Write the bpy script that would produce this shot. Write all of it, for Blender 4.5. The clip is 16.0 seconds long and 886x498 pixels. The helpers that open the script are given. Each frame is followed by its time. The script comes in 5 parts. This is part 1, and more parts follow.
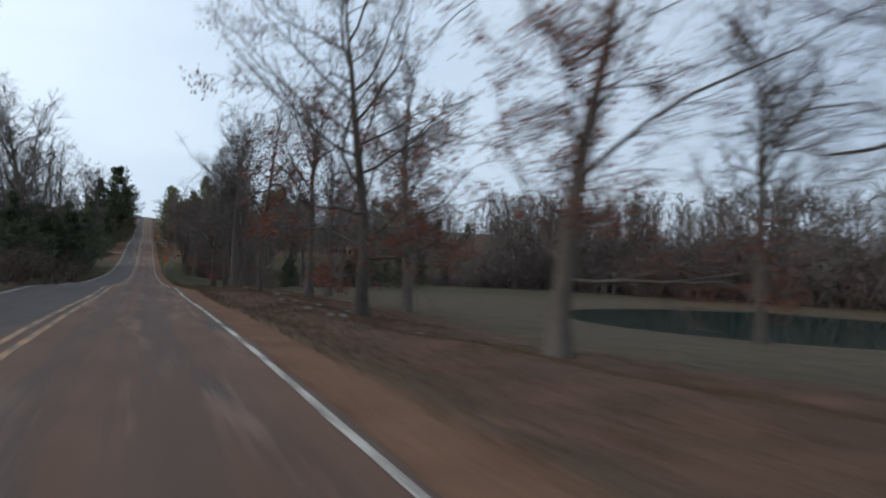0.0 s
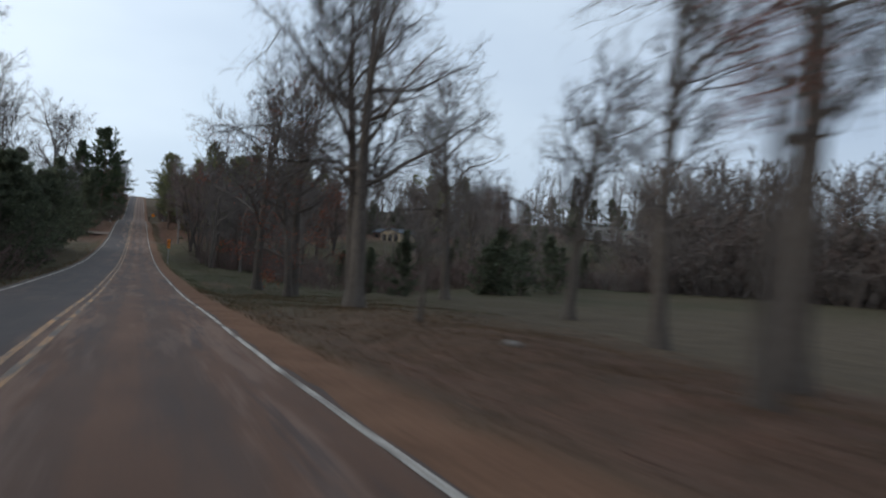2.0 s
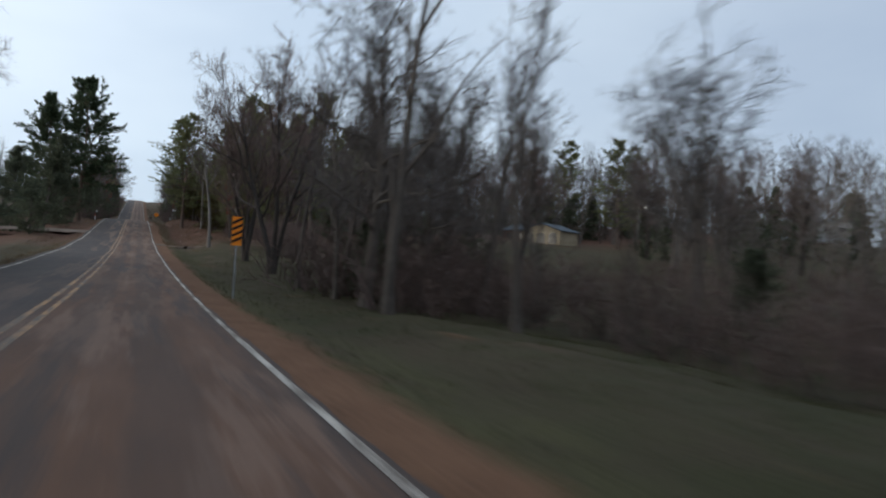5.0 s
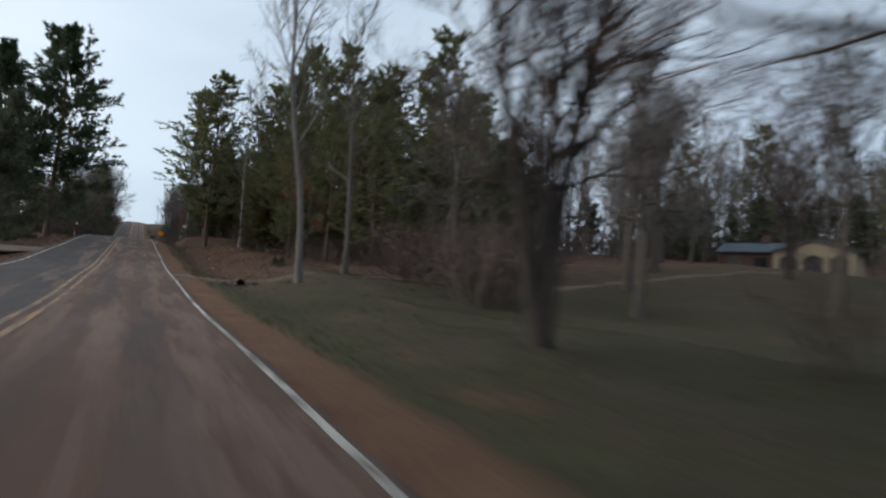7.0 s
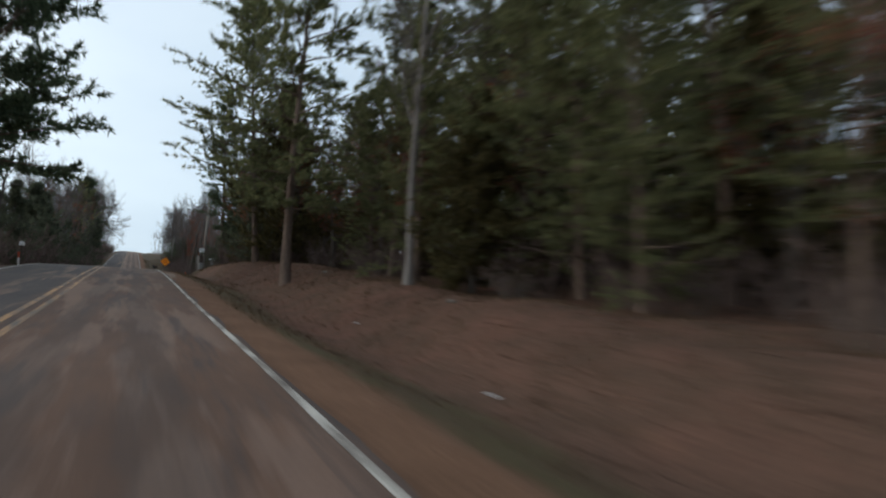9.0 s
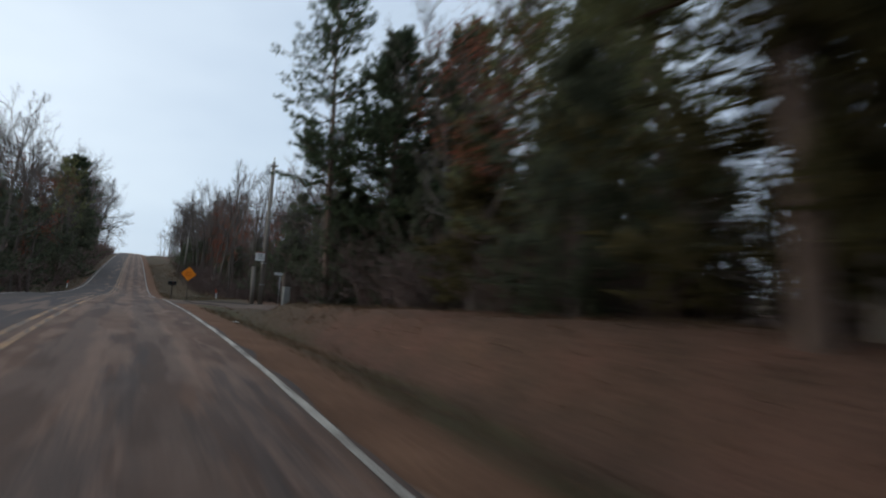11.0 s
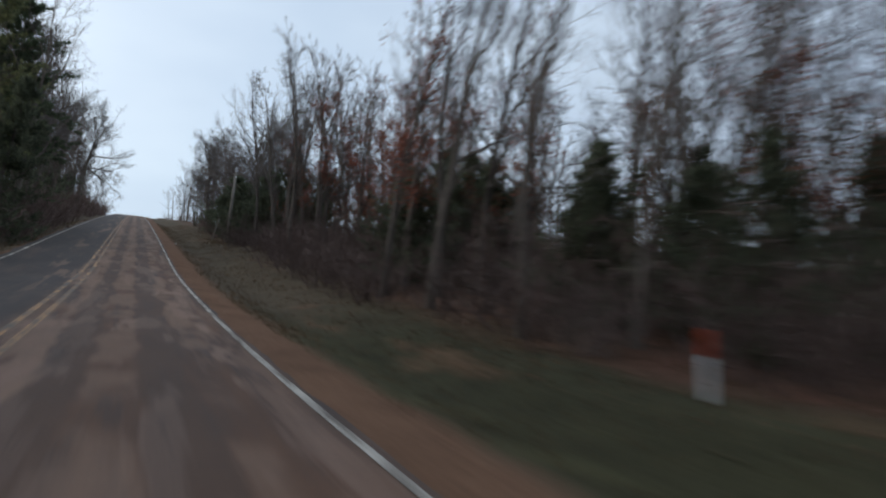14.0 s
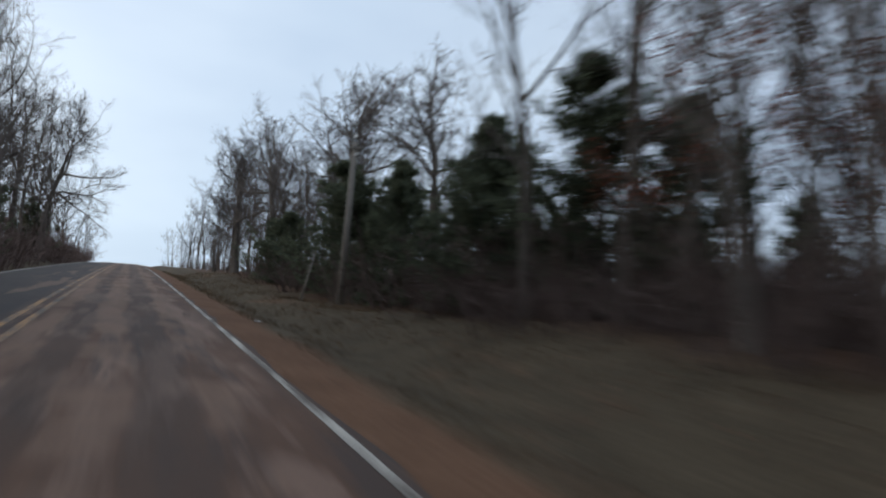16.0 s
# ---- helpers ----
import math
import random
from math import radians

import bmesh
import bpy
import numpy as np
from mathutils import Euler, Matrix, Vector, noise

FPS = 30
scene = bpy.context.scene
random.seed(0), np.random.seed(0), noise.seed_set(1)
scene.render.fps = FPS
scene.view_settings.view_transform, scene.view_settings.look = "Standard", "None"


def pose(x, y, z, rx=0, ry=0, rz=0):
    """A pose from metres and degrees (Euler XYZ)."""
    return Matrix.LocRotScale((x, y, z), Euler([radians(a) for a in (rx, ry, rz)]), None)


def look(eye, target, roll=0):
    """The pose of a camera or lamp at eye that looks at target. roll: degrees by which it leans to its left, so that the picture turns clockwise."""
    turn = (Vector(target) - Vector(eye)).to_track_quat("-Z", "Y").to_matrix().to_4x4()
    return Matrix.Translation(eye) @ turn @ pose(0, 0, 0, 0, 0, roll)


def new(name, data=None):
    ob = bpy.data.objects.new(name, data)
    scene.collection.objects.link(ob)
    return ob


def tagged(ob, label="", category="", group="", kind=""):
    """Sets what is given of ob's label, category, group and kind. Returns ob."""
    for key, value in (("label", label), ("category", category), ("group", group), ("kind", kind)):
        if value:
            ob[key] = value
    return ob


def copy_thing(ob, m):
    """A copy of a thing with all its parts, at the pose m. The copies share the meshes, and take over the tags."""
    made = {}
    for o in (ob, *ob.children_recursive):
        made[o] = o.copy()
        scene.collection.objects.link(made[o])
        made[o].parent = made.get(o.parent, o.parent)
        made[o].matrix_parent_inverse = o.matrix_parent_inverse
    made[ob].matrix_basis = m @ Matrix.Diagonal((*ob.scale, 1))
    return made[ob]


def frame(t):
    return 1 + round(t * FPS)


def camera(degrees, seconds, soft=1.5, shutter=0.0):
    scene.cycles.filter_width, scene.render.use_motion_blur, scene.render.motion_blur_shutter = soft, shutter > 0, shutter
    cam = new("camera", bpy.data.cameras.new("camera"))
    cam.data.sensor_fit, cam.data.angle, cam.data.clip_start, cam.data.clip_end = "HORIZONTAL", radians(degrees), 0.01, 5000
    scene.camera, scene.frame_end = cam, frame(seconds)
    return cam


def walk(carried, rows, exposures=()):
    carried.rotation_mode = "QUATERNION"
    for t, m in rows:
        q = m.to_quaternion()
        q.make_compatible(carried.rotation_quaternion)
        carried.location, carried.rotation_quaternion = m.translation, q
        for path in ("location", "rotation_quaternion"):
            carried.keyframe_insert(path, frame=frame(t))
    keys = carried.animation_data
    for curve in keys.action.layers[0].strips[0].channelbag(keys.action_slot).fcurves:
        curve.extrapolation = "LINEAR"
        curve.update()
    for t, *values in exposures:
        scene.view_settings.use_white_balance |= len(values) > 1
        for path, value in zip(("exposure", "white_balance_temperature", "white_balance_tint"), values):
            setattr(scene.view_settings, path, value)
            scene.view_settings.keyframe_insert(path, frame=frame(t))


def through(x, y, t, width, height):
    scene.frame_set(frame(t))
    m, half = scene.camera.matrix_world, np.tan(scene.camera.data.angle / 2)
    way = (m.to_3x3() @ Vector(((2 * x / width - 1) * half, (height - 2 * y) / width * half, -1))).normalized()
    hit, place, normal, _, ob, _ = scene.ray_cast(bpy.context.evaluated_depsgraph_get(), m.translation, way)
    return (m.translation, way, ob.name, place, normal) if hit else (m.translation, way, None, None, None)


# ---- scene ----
cam = camera(70.0, 16.0, 2.0, 0.8)
PATH = [
    (0, (0.121, 0.0, 1.25), (4.362, 9.054, 1.471), 2.45),
    (0.5, (0.021, 8.769, 1.177), (4.28, 17.815, 1.33), 2.04),
    (1, (-0.073, 17.568, 1.017), (4.302, 26.559, 1.126), 2.61),
    (1.5, (-0.141, 26.37, 0.77), (4.212, 35.373, 0.864), 3.35),
    (2, (-0.184, 35.162, 0.637), (4.171, 44.165, 0.687), 3.45),
    (2.5, (-0.170, 43.952, 0.247), (4.169, 52.961, 0.263), 3.73),
    (3, (-0.158, 52.701, -0.064), (4.207, 61.698, -0.046), 3.39),
    (3.5, (-0.097, 61.504, -0.411), (4.280, 70.495, -0.378), 3.38),
    (4, (-0.068, 70.357, -0.619), (4.309, 79.348, -0.528), 3.12),
    (4.5, (0.024, 79.101, -0.756), (4.393, 88.095, -0.606), 3.13),
    (5, (0.056, 87.845, -0.889), (4.417, 96.841, -0.666), 3.15),
    (5.5, (0.088, 96.589, -0.952), (4.44, 105.586, -0.639), 3.16),
    (6, (0.119, 105.333, -0.921), (4.463, 114.33, -0.502), 3.17),
    (6.5, (0.151, 114.077, -0.792), (4.486, 123.072, -0.253), 3.19),
    (7, (0.128, 123.054, -0.589), (4.481, 132.033, 0.063), 3.38),
    (7.5, (0.106, 132.005, -0.274), (4.437, 140.987, 0.483), 3.35),
    (8, (0.097, 140.817, 0.023), (4.435, 149.786, 0.886), 3.22),
    (8.5, (0.093, 149.434, 0.504), (4.446, 158.392, 1.398), 2.21),
    (9, (0.112, 157.87, 0.975), (4.495, 166.798, 2.013), 1.97),
    (9.5, (0.09, 166.325, 1.674), (4.459, 175.244, 2.844), 2.19),
    (10, (0.067, 174.781, 2.346), (4.426, 183.697, 3.575), 2.40),
    (10.5, (0.045, 183.236, 3.083), (4.397, 192.158, 4.298), 2.62),
    (11, (0.023, 191.692, 3.772), (4.372, 200.626, 4.9), 2.83),
    (11.5, (0.001, 200.147, 4.364), (4.349, 209.1, 5.331), 3.04),
    (12, (-0.006, 208.887, 4.808), (4.366, 217.851, 5.544), 3.19),
    (12.5, (-0.01, 217.669, 5.132), (4.373, 226.633, 5.803), 3.05),
    (13, (-0.01, 226.529, 5.401), (4.349, 235.507, 6.029), 3.12),
    (13.5, (-0.04, 235.545, 5.538), (4.334, 244.518, 6.125), 3.34),
    (14, (-0.077, 244.61, 5.795), (4.308, 253.569, 6.497), 3.59),
    (14.5, (-0.098, 253.675, 6.066), (4.3, 262.618, 6.895), 3.28),
    (15, (-0.094, 262.673, 6.523), (4.329, 271.587, 7.513), 2.18),
    (15.5, (-0.054, 271.592, 7.162), (4.375, 280.474, 8.382), 1.32),
    (16, (0.004, 280.517, 8.067), (4.416, 289.387, 9.429), 1.78),
]
walk(cam, [(t, look(eye, target, roll)) for t, eye, target, roll in PATH], [(0.0, 0.0, 6420, 5), (4.2, 0.0, 6480, 5), (6.4, -0.15, 6450, 5), (7.5, 0.05, 6680, 3), (9.2, 0.05, 6600, 2), (11.5, -0.08, 6520, 5), (16.0, 0.0, 6400, 5)])

# stations of the road: distance and height
ROAD = [
    (-160.0, 2.42), (-60.0, 0.92), (-8.8, 0.16), (-0.0, 0.01), (8.7, -0.06), (17.5, -0.23), (26.2, -0.47), (35.0, -0.60),
    (43.7, -0.99), (52.5, -1.30), (61.2, -1.64), (70.0, -1.85), (78.7, -2.00), (87.4, -2.14), (96.2, -2.20), (105.0, -2.18),
    (113.7, -2.05), (122.5, -1.85), (131.2, -1.55), (140.0, -1.27), (148.7, -0.78), (157.5, -0.30), (166.3, 0.42), (175.0, 1.12),
    (183.8, 1.88), (192.6, 2.59), (201.3, 3.20), (210.1, 3.62), (218.8, 3.93), (227.6, 4.19), (236.4, 4.30), (245.1, 4.56),
    (253.9, 4.83), (262.6, 5.29), (271.4, 5.90), (280.2, 6.79), (288.9, 7.73), (298.9, 8.79), (308.9, 9.84), (323.9, 11.37),
    (338.9, 12.86), (368.9, 15.72), (408.9, 19.28), (448.9, 22.55), (508.9, 21.35), (608.9, 19.35), (788.9, 15.75), (1488.9, 1.75),
]

# world, overcast dusk sky and a faint wide sun behind the cloud
world = bpy.data.worlds.new("dusk_sky")
scene.world = world
world.use_nodes = True
wn, wl = world.node_tree.nodes, world.node_tree.links
wn.clear()
w_out = wn.new("ShaderNodeOutputWorld")
w_bg = wn.new("ShaderNodeBackground")
w_sky = wn.new("ShaderNodeTexSky")
w_sky.sky_type, w_sky.sun_disc = "NISHITA", False
SUN_EL, SUN_AZ = radians(7), radians(-78)
w_sky.sun_elevation, w_sky.sun_rotation = SUN_EL, SUN_AZ
w_sky.air_density, w_sky.dust_density, w_sky.ozone_density = 1.0, 1.5, 2.0
w_co = wn.new("ShaderNodeTexCoord")
w_map = wn.new("ShaderNodeMapping")
w_map.inputs["Scale"].default_value = (1.0, 1.0, 2.6)
w_noise = wn.new("ShaderNodeTexNoise")
w_noise.inputs["Scale"].default_value, w_noise.inputs["Detail"].default_value = 1.7, 4.0
w_cloud = wn.new("ShaderNodeValToRGB")
w_cloud.color_ramp.elements[0].position, w_cloud.color_ramp.elements[0].color = 0.3, (5.95, 6.8, 8.65, 1)
w_cloud.color_ramp.elements[1].position, w_cloud.color_ramp.elements[1].color = 0.72, (7.8, 8.6, 10.15, 1)
w_mix = wn.new("ShaderNodeMixRGB")
w_mix.inputs["Fac"].default_value = 0.8
w_dir = wn.new("ShaderNodeVectorMath")
w_dir.operation = "DOT_PRODUCT"
w_dir.inputs[1].default_value = (-0.62, 0.62, 0.48)
w_glow = wn.new("ShaderNodeValToRGB")
w_glow.color_ramp.elements[0].position, w_glow.color_ramp.elements[0].color = 0.0, (0.80, 0.82, 0.84, 1)
w_glow.color_ramp.elements[1].position, w_glow.color_ramp.elements[1].color = 1.0, (1.36, 1.33, 1.28, 1)
w_low = w_glow.color_ramp.elements.new(0.6)
w_low.color = (0.96, 1.0, 1.02, 1)
w_tone = wn.new("ShaderNodeMixRGB")
w_tone.blend_type = "MULTIPLY"
w_tone.inputs["Fac"].default_value = 1.0
w_bg.inputs["Strength"].default_value = 0.112
for a, b in ((w_co.outputs["Generated"], w_map.inputs["Vector"]), (w_map.outputs["Vector"], w_noise.inputs["Vector"]),
             (w_noise.outputs["Fac"], w_cloud.inputs["Fac"]), (w_sky.outputs["Color"], w_mix.inputs["Color1"]),
             (w_cloud.outputs["Color"], w_tone.inputs["Color1"]),
             (w_co.outputs["Generated"], w_dir.inputs[0]), (w_dir.outputs["Value"], w_glow.inputs["Fac"]),
             (w_glow.outputs["Color"], w_tone.inputs["Color2"]), (w_tone.outputs["Color"], w_mix.inputs["Color2"]), (w_mix.outputs["Color"], w_bg.inputs["Color"]),
             (w_bg.outputs["Background"], w_out.inputs["Surface"])):
    wl.new(a, b)
sun = new("sun", bpy.data.lights.new("sun", "SUN"))
sun.data.energy, sun.data.angle, sun.data.color = 1.4, radians(40), (1.0, 0.93, 0.86)
sun.matrix_world = look((0, 0, 50), (50 * math.sin(-SUN_AZ), -50 * math.cos(-SUN_AZ), 50 - 50 * math.tan(radians(15))))


# ---- materials ----
class Nodes:
    """A small wrapper round one material's node tree."""

    def __init__(self, name, rough=0.9, metal=0.0, spec=0.3):
        self.mat = bpy.data.materials.new(name)
        self.mat.use_nodes = True
        self.n, self.l = self.mat.node_tree.nodes, self.mat.node_tree.links
        self.bsdf = self.n["Principled BSDF"]
        self.bsdf.inputs["Roughness"].default_value = rough
        self.bsdf.inputs["Metallic"].default_value = metal
        self.bsdf.inputs["Specular IOR Level"].default_value = spec
        self.co = self.n.new("ShaderNodeTexCoord").outputs["Object"]

    def noise(self, scale, detail=5.0, stretch=(1, 1, 1), rough=0.6):
        m = self.n.new("ShaderNodeMapping")
        m.inputs["Scale"].default_value = stretch
        t = self.n.new("ShaderNodeTexNoise")
        t.inputs["Scale"].default_value, t.inputs["Detail"].default_value, t.inputs["Roughness"].default_value = scale, detail, rough
        self.l.new(self.co, m.inputs["Vector"])
        self.l.new(m.outputs["Vector"], t.inputs["Vector"])
        return t.outputs["Fac"]

    def ramp(self, fac, *stops):
        r = self.n.new("ShaderNodeValToRGB")
        e = r.color_ramp.elements
        while len(e) < len(stops):
            e.new(0.5)
        for el, (p, c) in zip(e, stops):
            el.position, el.color = p, (*c, 1) if len(c) == 3 else (c[0], c[0], c[0], 1)
        self.l.new(fac, r.inputs["Fac"])
        return r.outputs["Color"]

    def mix(self, fac, a, b, kind="MIX"):
        m = self.n.new("ShaderNodeMixRGB")
        m.blend_type = kind
        for s, v in (("Fac", fac), ("Color1", a), ("Color2", b)):
            if isinstance(v, (int, float)):
                m.inputs[s].default_value = v
            elif isinstance(v, tuple):
                m.inputs[s].default_value = (*v, 1)
            else:
                self.l.new(v, m.inputs[s])
        return m.outputs["Color"]

    def math(self, op, a, b=0.0):
        m = self.n.new("ShaderNodeMath")
        m.operation = op
        for s, v in enumerate((a, b)):
            if isinstance(v, (int, float)):
                m.inputs[s].default_value = v
            else:
                self.l.new(v, m.inputs[s])
        return m.outputs[0]

    def axis(self, which):
        s = self.n.new("ShaderNodeSeparateXYZ")
        self.l.new(self.co, s.inputs[0])
        return s.outputs[which]

    def band(self, value, a, b, c, d):
        """1 between b and c, falling to 0 at a and d."""
        out = []
        for lo, hi in ((a, b), (d, c)):
            m = self.n.new("ShaderNodeMapRange")
            m.interpolation_type = "SMOOTHSTEP"
            m.inputs["From Min"].default_value, m.inputs["From Max"].default_value = lo, hi
            self.l.new(value, m.inputs["Value"])
            out.append(m.outputs[0])
        return self.math("MULTIPLY", *out)

    def done(self, colour, bump=None, strength=0.4, distance=0.02):
        if isinstance(colour, tuple):
            self.bsdf.inputs["Base Color"].default_value = (*colour, 1)
        else:
            self.l.new(colour, self.bsdf.inputs["Base Color"])
        if bump is not None:
            b = self.n.new("ShaderNodeBump")
            b.inputs["Strength"].default_value, b.inputs["Distance"].default_value = strength, distance
            self.l.new(bump, b.inputs["Height"])
            self.l.new(b.outputs["Normal"], self.bsdf.inputs["Normal"])
        return self.mat


def speckled(name, dark, light, scale=3.0, fine=40.0, rough=0.9, bump=0.3, distance=0.01, metal=0.0, spec=0.3, stretch=(1, 1, 1), vary=0.0):
    """A surface with coarse and fine variation between two colours."""
    k = Nodes(name, rough, metal, spec)
    big, small = k.noise(scale, 4.0, stretch), k.noise(fine, 3.0, stretch)
    col = k.ramp(k.mix(0.45, big, small), (0.32, dark), (0.68, light))
    if vary:
        info = k.n.new("ShaderNodeObjectInfo")
        col = k.mix(1.0, col, k.ramp(info.outputs["Random"], (0.0, (1 - vary,)), (1.0, (1 + vary,))), "MULTIPLY")
    return k.done(col, small, bump, distance)


def leafy(name, a, b, rough=0.8, through=0.52):
    """Leaves or needles, each island of its own tone."""
    k = Nodes(name, rough, 0.0, 0.25)
    geo = k.n.new("ShaderNodeNewGeometry")
    col = k.ramp(geo.outputs["Random Per Island"], (0.0, a), (1.0, b))
    tone = k.ramp(k.noise(0.5, 3.0), (0.3, (0.65,)), (0.7, (1.25,)))
    col = k.mix(1.0, col, tone, "MULTIPLY")
    mat = k.done(col)
    glow = k.n.new("ShaderNodeBsdfTranslucent")
    both = k.n.new("ShaderNodeMixShader")
    both.inputs["Fac"].default_value = through
    k.l.new(col, glow.inputs["Color"])
    k.l.new(k.bsdf.outputs["BSDF"], both.inputs[1])
    k.l.new(glow.outputs["BSDF"], both.inputs[2])
    k.l.new(both.outputs["Shader"], k.n["Material Output"].inputs["Surface"])
    return mat


def ground_material():
    k = Nodes("dry_grass_and_leaves", 0.97, 0.0, 0.15)
    x, y = k.axis("X"), k.axis("Y")
    big, mid, fine = k.noise(0.09, 4.0), k.noise(0.9, 5.0), k.noise(14.0, 4.0, (1, 0.7, 1))
    straw = k.ramp(k.mix(0.5, mid, fine), (0.3, (0.05, 0.037, 0.024)), (0.7, (0.13, 0.098, 0.062)))
    green = k.ramp(k.mix(0.5, mid, fine), (0.3, (0.018, 0.02, 0.009)), (0.7, (0.052, 0.052, 0.023)))
    leaves = k.ramp(k.mix(0.6, mid, fine), (0.3, (0.06, 0.031, 0.022)), (0.7, (0.18, 0.09, 0.062)))
    clay = k.ramp(k.mix(0.5, mid, fine), (0.3, (0.1, 0.052, 0.03)), (0.7, (0.24, 0.128, 0.076)))
    lawn = k.math("MULTIPLY", k.band(y, 52, 72, 138, 156), k.ramp(k.mix(0.5, big, mid), (0.38, (0.15,)), (0.6, (0.9,))))
    lawn = k.math("MAXIMUM", lawn, k.math("MULTIPLY", k.math("MULTIPLY", k.band(y, 239, 245, 257, 268), k.band(x, 2.6, 3.4, 8, 11)), 0.8))
    litter = k.math("MAXIMUM", k.band(y, 146, 160, 206, 219), k.math("MULTIPLY", k.band(y, -60, -40, 40, 60), k.band(x, 2, 4, 9, 14)))
    litter = k.math("MAXIMUM", litter, k.math("MULTIPLY", k.band(x, 6.5, 9.0, 60, 70), k.band(y, 150, 165, 500, 600)))
    litter = k.math("MULTIPLY", litter, k.ramp(k.mix(0.5, big, mid), (0.35, (0.35,)), (0.62, (1.0,))))
    col = k.mix(lawn, straw, green)
    col = k.mix(litter, col, leaves)
    strip = k.math("MULTIPLY", k.band(k.math("ADD", x, k.math("MULTIPLY", k.math("SUBTRACT", big, 0.5), 2.0)), 2.3, 2.8, 3.7, 4.3), k.ramp(mid, (0.36, (0.2,)), (0.6, (0.75,))))
    verge = k.ramp(k.mix(0.5, mid, fine), (0.3, (0.042, 0.04, 0.018)), (0.7, (0.095, 0.085, 0.04)))
    col = k.mix(k.math("MULTIPLY", strip, k.band(y, 60, 80, 252, 270)), col, verge)
    edge = k.math("ADD", x, k.math("MULTIPLY", k.math("SUBTRACT", mid, 0.5), 1.3))
    col = k.mix(k.math("MULTIPLY", k.band(edge, 1.0, 1.4, 2.4, 3.1), 0.92), col, clay)
    left = k.math("ADD", x, k.math("MULTIPLY", k.math("SUBTRACT", mid, 0.5), 0.8))
    col = k.mix(k.math("MULTIPLY", k.band(left, -5.4, -5.0, -4.4, -4.2), 0.8), col, clay)
    col = k.mix(k.math("MULTIPLY", k.ramp(k.noise(0.35, 5.0, (1, 0.4, 1)), (0.58, (0.0,)), (0.68, (0.55,))), k.band(x, 1.5, 2.5, 6, 9)), col, clay)
    return k.done(col, k.mix(0.5, mid, fine), 0.7, 0.08)


def asphalt_material():
    k = Nodes("worn_asphalt_clay_dust_headlight_tint", 0.82, 0.0, 0.35)
    x, y = k.axis("X"), k.axis("Y")
    fine, mid = k.noise(60.0, 3.0), k.noise(1.1, 5.0, (1, 0.35, 1))
    long, patch = k.noise(2.4, 4.0, (1, 0.035, 1)), k.noise(0.9, 6.0, (1.3, 0.3, 1), 0.72)
    tar = k.ramp(k.mix(0.5, mid, fine), (0.3, (0.028, 0.026, 0.026)), (0.7, (0.066, 0.06, 0.058)))
    # clay dust, reddened to paint in the warm headlight on the road
    headlit_dust = k.ramp(k.mix(0.4, mid, fine), (0.3, (0.072, 0.036, 0.021)), (0.7, (0.165, 0.084, 0.048)))
    # strongest in the driven lane, where the headlight warmth is painted
    lane = k.math("ADD", k.math("MULTIPLY", k.band(x, -1.9, -1.2, 1.3, 1.9), 0.95), 0.2)
    amount = k.math("MULTIPLY", lane, k.ramp(k.mix(0.5, long, patch), (0.36, (0.5,)), (0.54, (1.0,))))
    col = k.mix(amount, tar, headlit_dust)
    worn = k.ramp(k.noise(0.9, 6.0, (1.4, 0.15, 1), 0.7), (0.52, (0.0,)), (0.60, (0.75,)))
    worn = k.math("MULTIPLY", worn, k.math("ADD", k.math("MULTIPLY", k.band(x, -1.9, -1.2, 1.3, 1.9), 0.75), 0.25))
    col = k.mix(worn, col, (0.19, 0.115, 0.08))
    patches = k.ramp(k.noise(1.1, 5.0, (1.5, 0.11, 1), 0.55), (0.52, (0.0,)), (0.58, (0.75,)))
    patches = k.math("MULTIPLY", patches, k.math("MULTIPLY", k.band(y, 60, 200, 900, 999), k.band(x, -3.2, -2.6, 1.2, 1.6)))
    col = k.mix(patches, col, k.ramp(fine, (0.3, (0.16, 0.098, 0.07)), (0.7, (0.27, 0.168, 0.122))))
    blotch = k.ramp(k.noise(1.2, 3.0, (1.3, 0.32, 1), 0.5), (0.56, (0.0,)), (0.6, (0.7,)))
    blotch = k.math("MULTIPLY", blotch, k.math("MULTIPLY", k.band(y, 170, 215, 900, 999), k.band(x, -1.9, -1.3, 1.2, 1.5)))
    col = k.mix(blotch, col, k.ramp(fine, (0.3, (0.2, 0.124, 0.09)), (0.7, (0.32, 0.2, 0.146))))
    tarry = k.ramp(k.noise(0.8, 6.0, (1.7, 0.14, 1), 0.7), (0.54, (0.0,)), (0.62, (0.6,)))
    col = k.mix(tarry, col, (0.045, 0.038, 0.036))
    wob = k.math("ADD", x, k.math("MULTIPLY", k.math("SUBTRACT", k.noise(0.8, 6.0, (1, 0.5, 1), 0.7), 0.5), 0.7))
    pale = k.math("MAXIMUM", k.band(wob, -0.5, -0.36, 0.0, 0.12), k.math("MAXIMUM", k.band(wob, 0.6, 0.7, 0.9, 1.02), k.band(wob, -1.3, -1.15, -0.95, -0.8)))
    broken = k.ramp(k.noise(1.0, 3.0, (0.5, 0.45, 1), 0.5), (0.43, (0.0,)), (0.5, (0.6,)))
    col = k.mix(k.math("MULTIPLY", k.math("MULTIPLY", pale, broken), k.band(y, 190, 215, 900, 999)), col, k.ramp(fine, (0.3, (0.17, 0.1, 0.066)), (0.7, (0.28, 0.17, 0.115))))
    track = k.math("MULTIPLY", k.math("MAXIMUM", k.band(wob, -0.95, -0.85, -0.5, -0.38), k.band(wob, 0.04, 0.14, 0.56, 0.68)), 0.4)
    col = k.mix(track, col, (0.06, 0.043, 0.034))
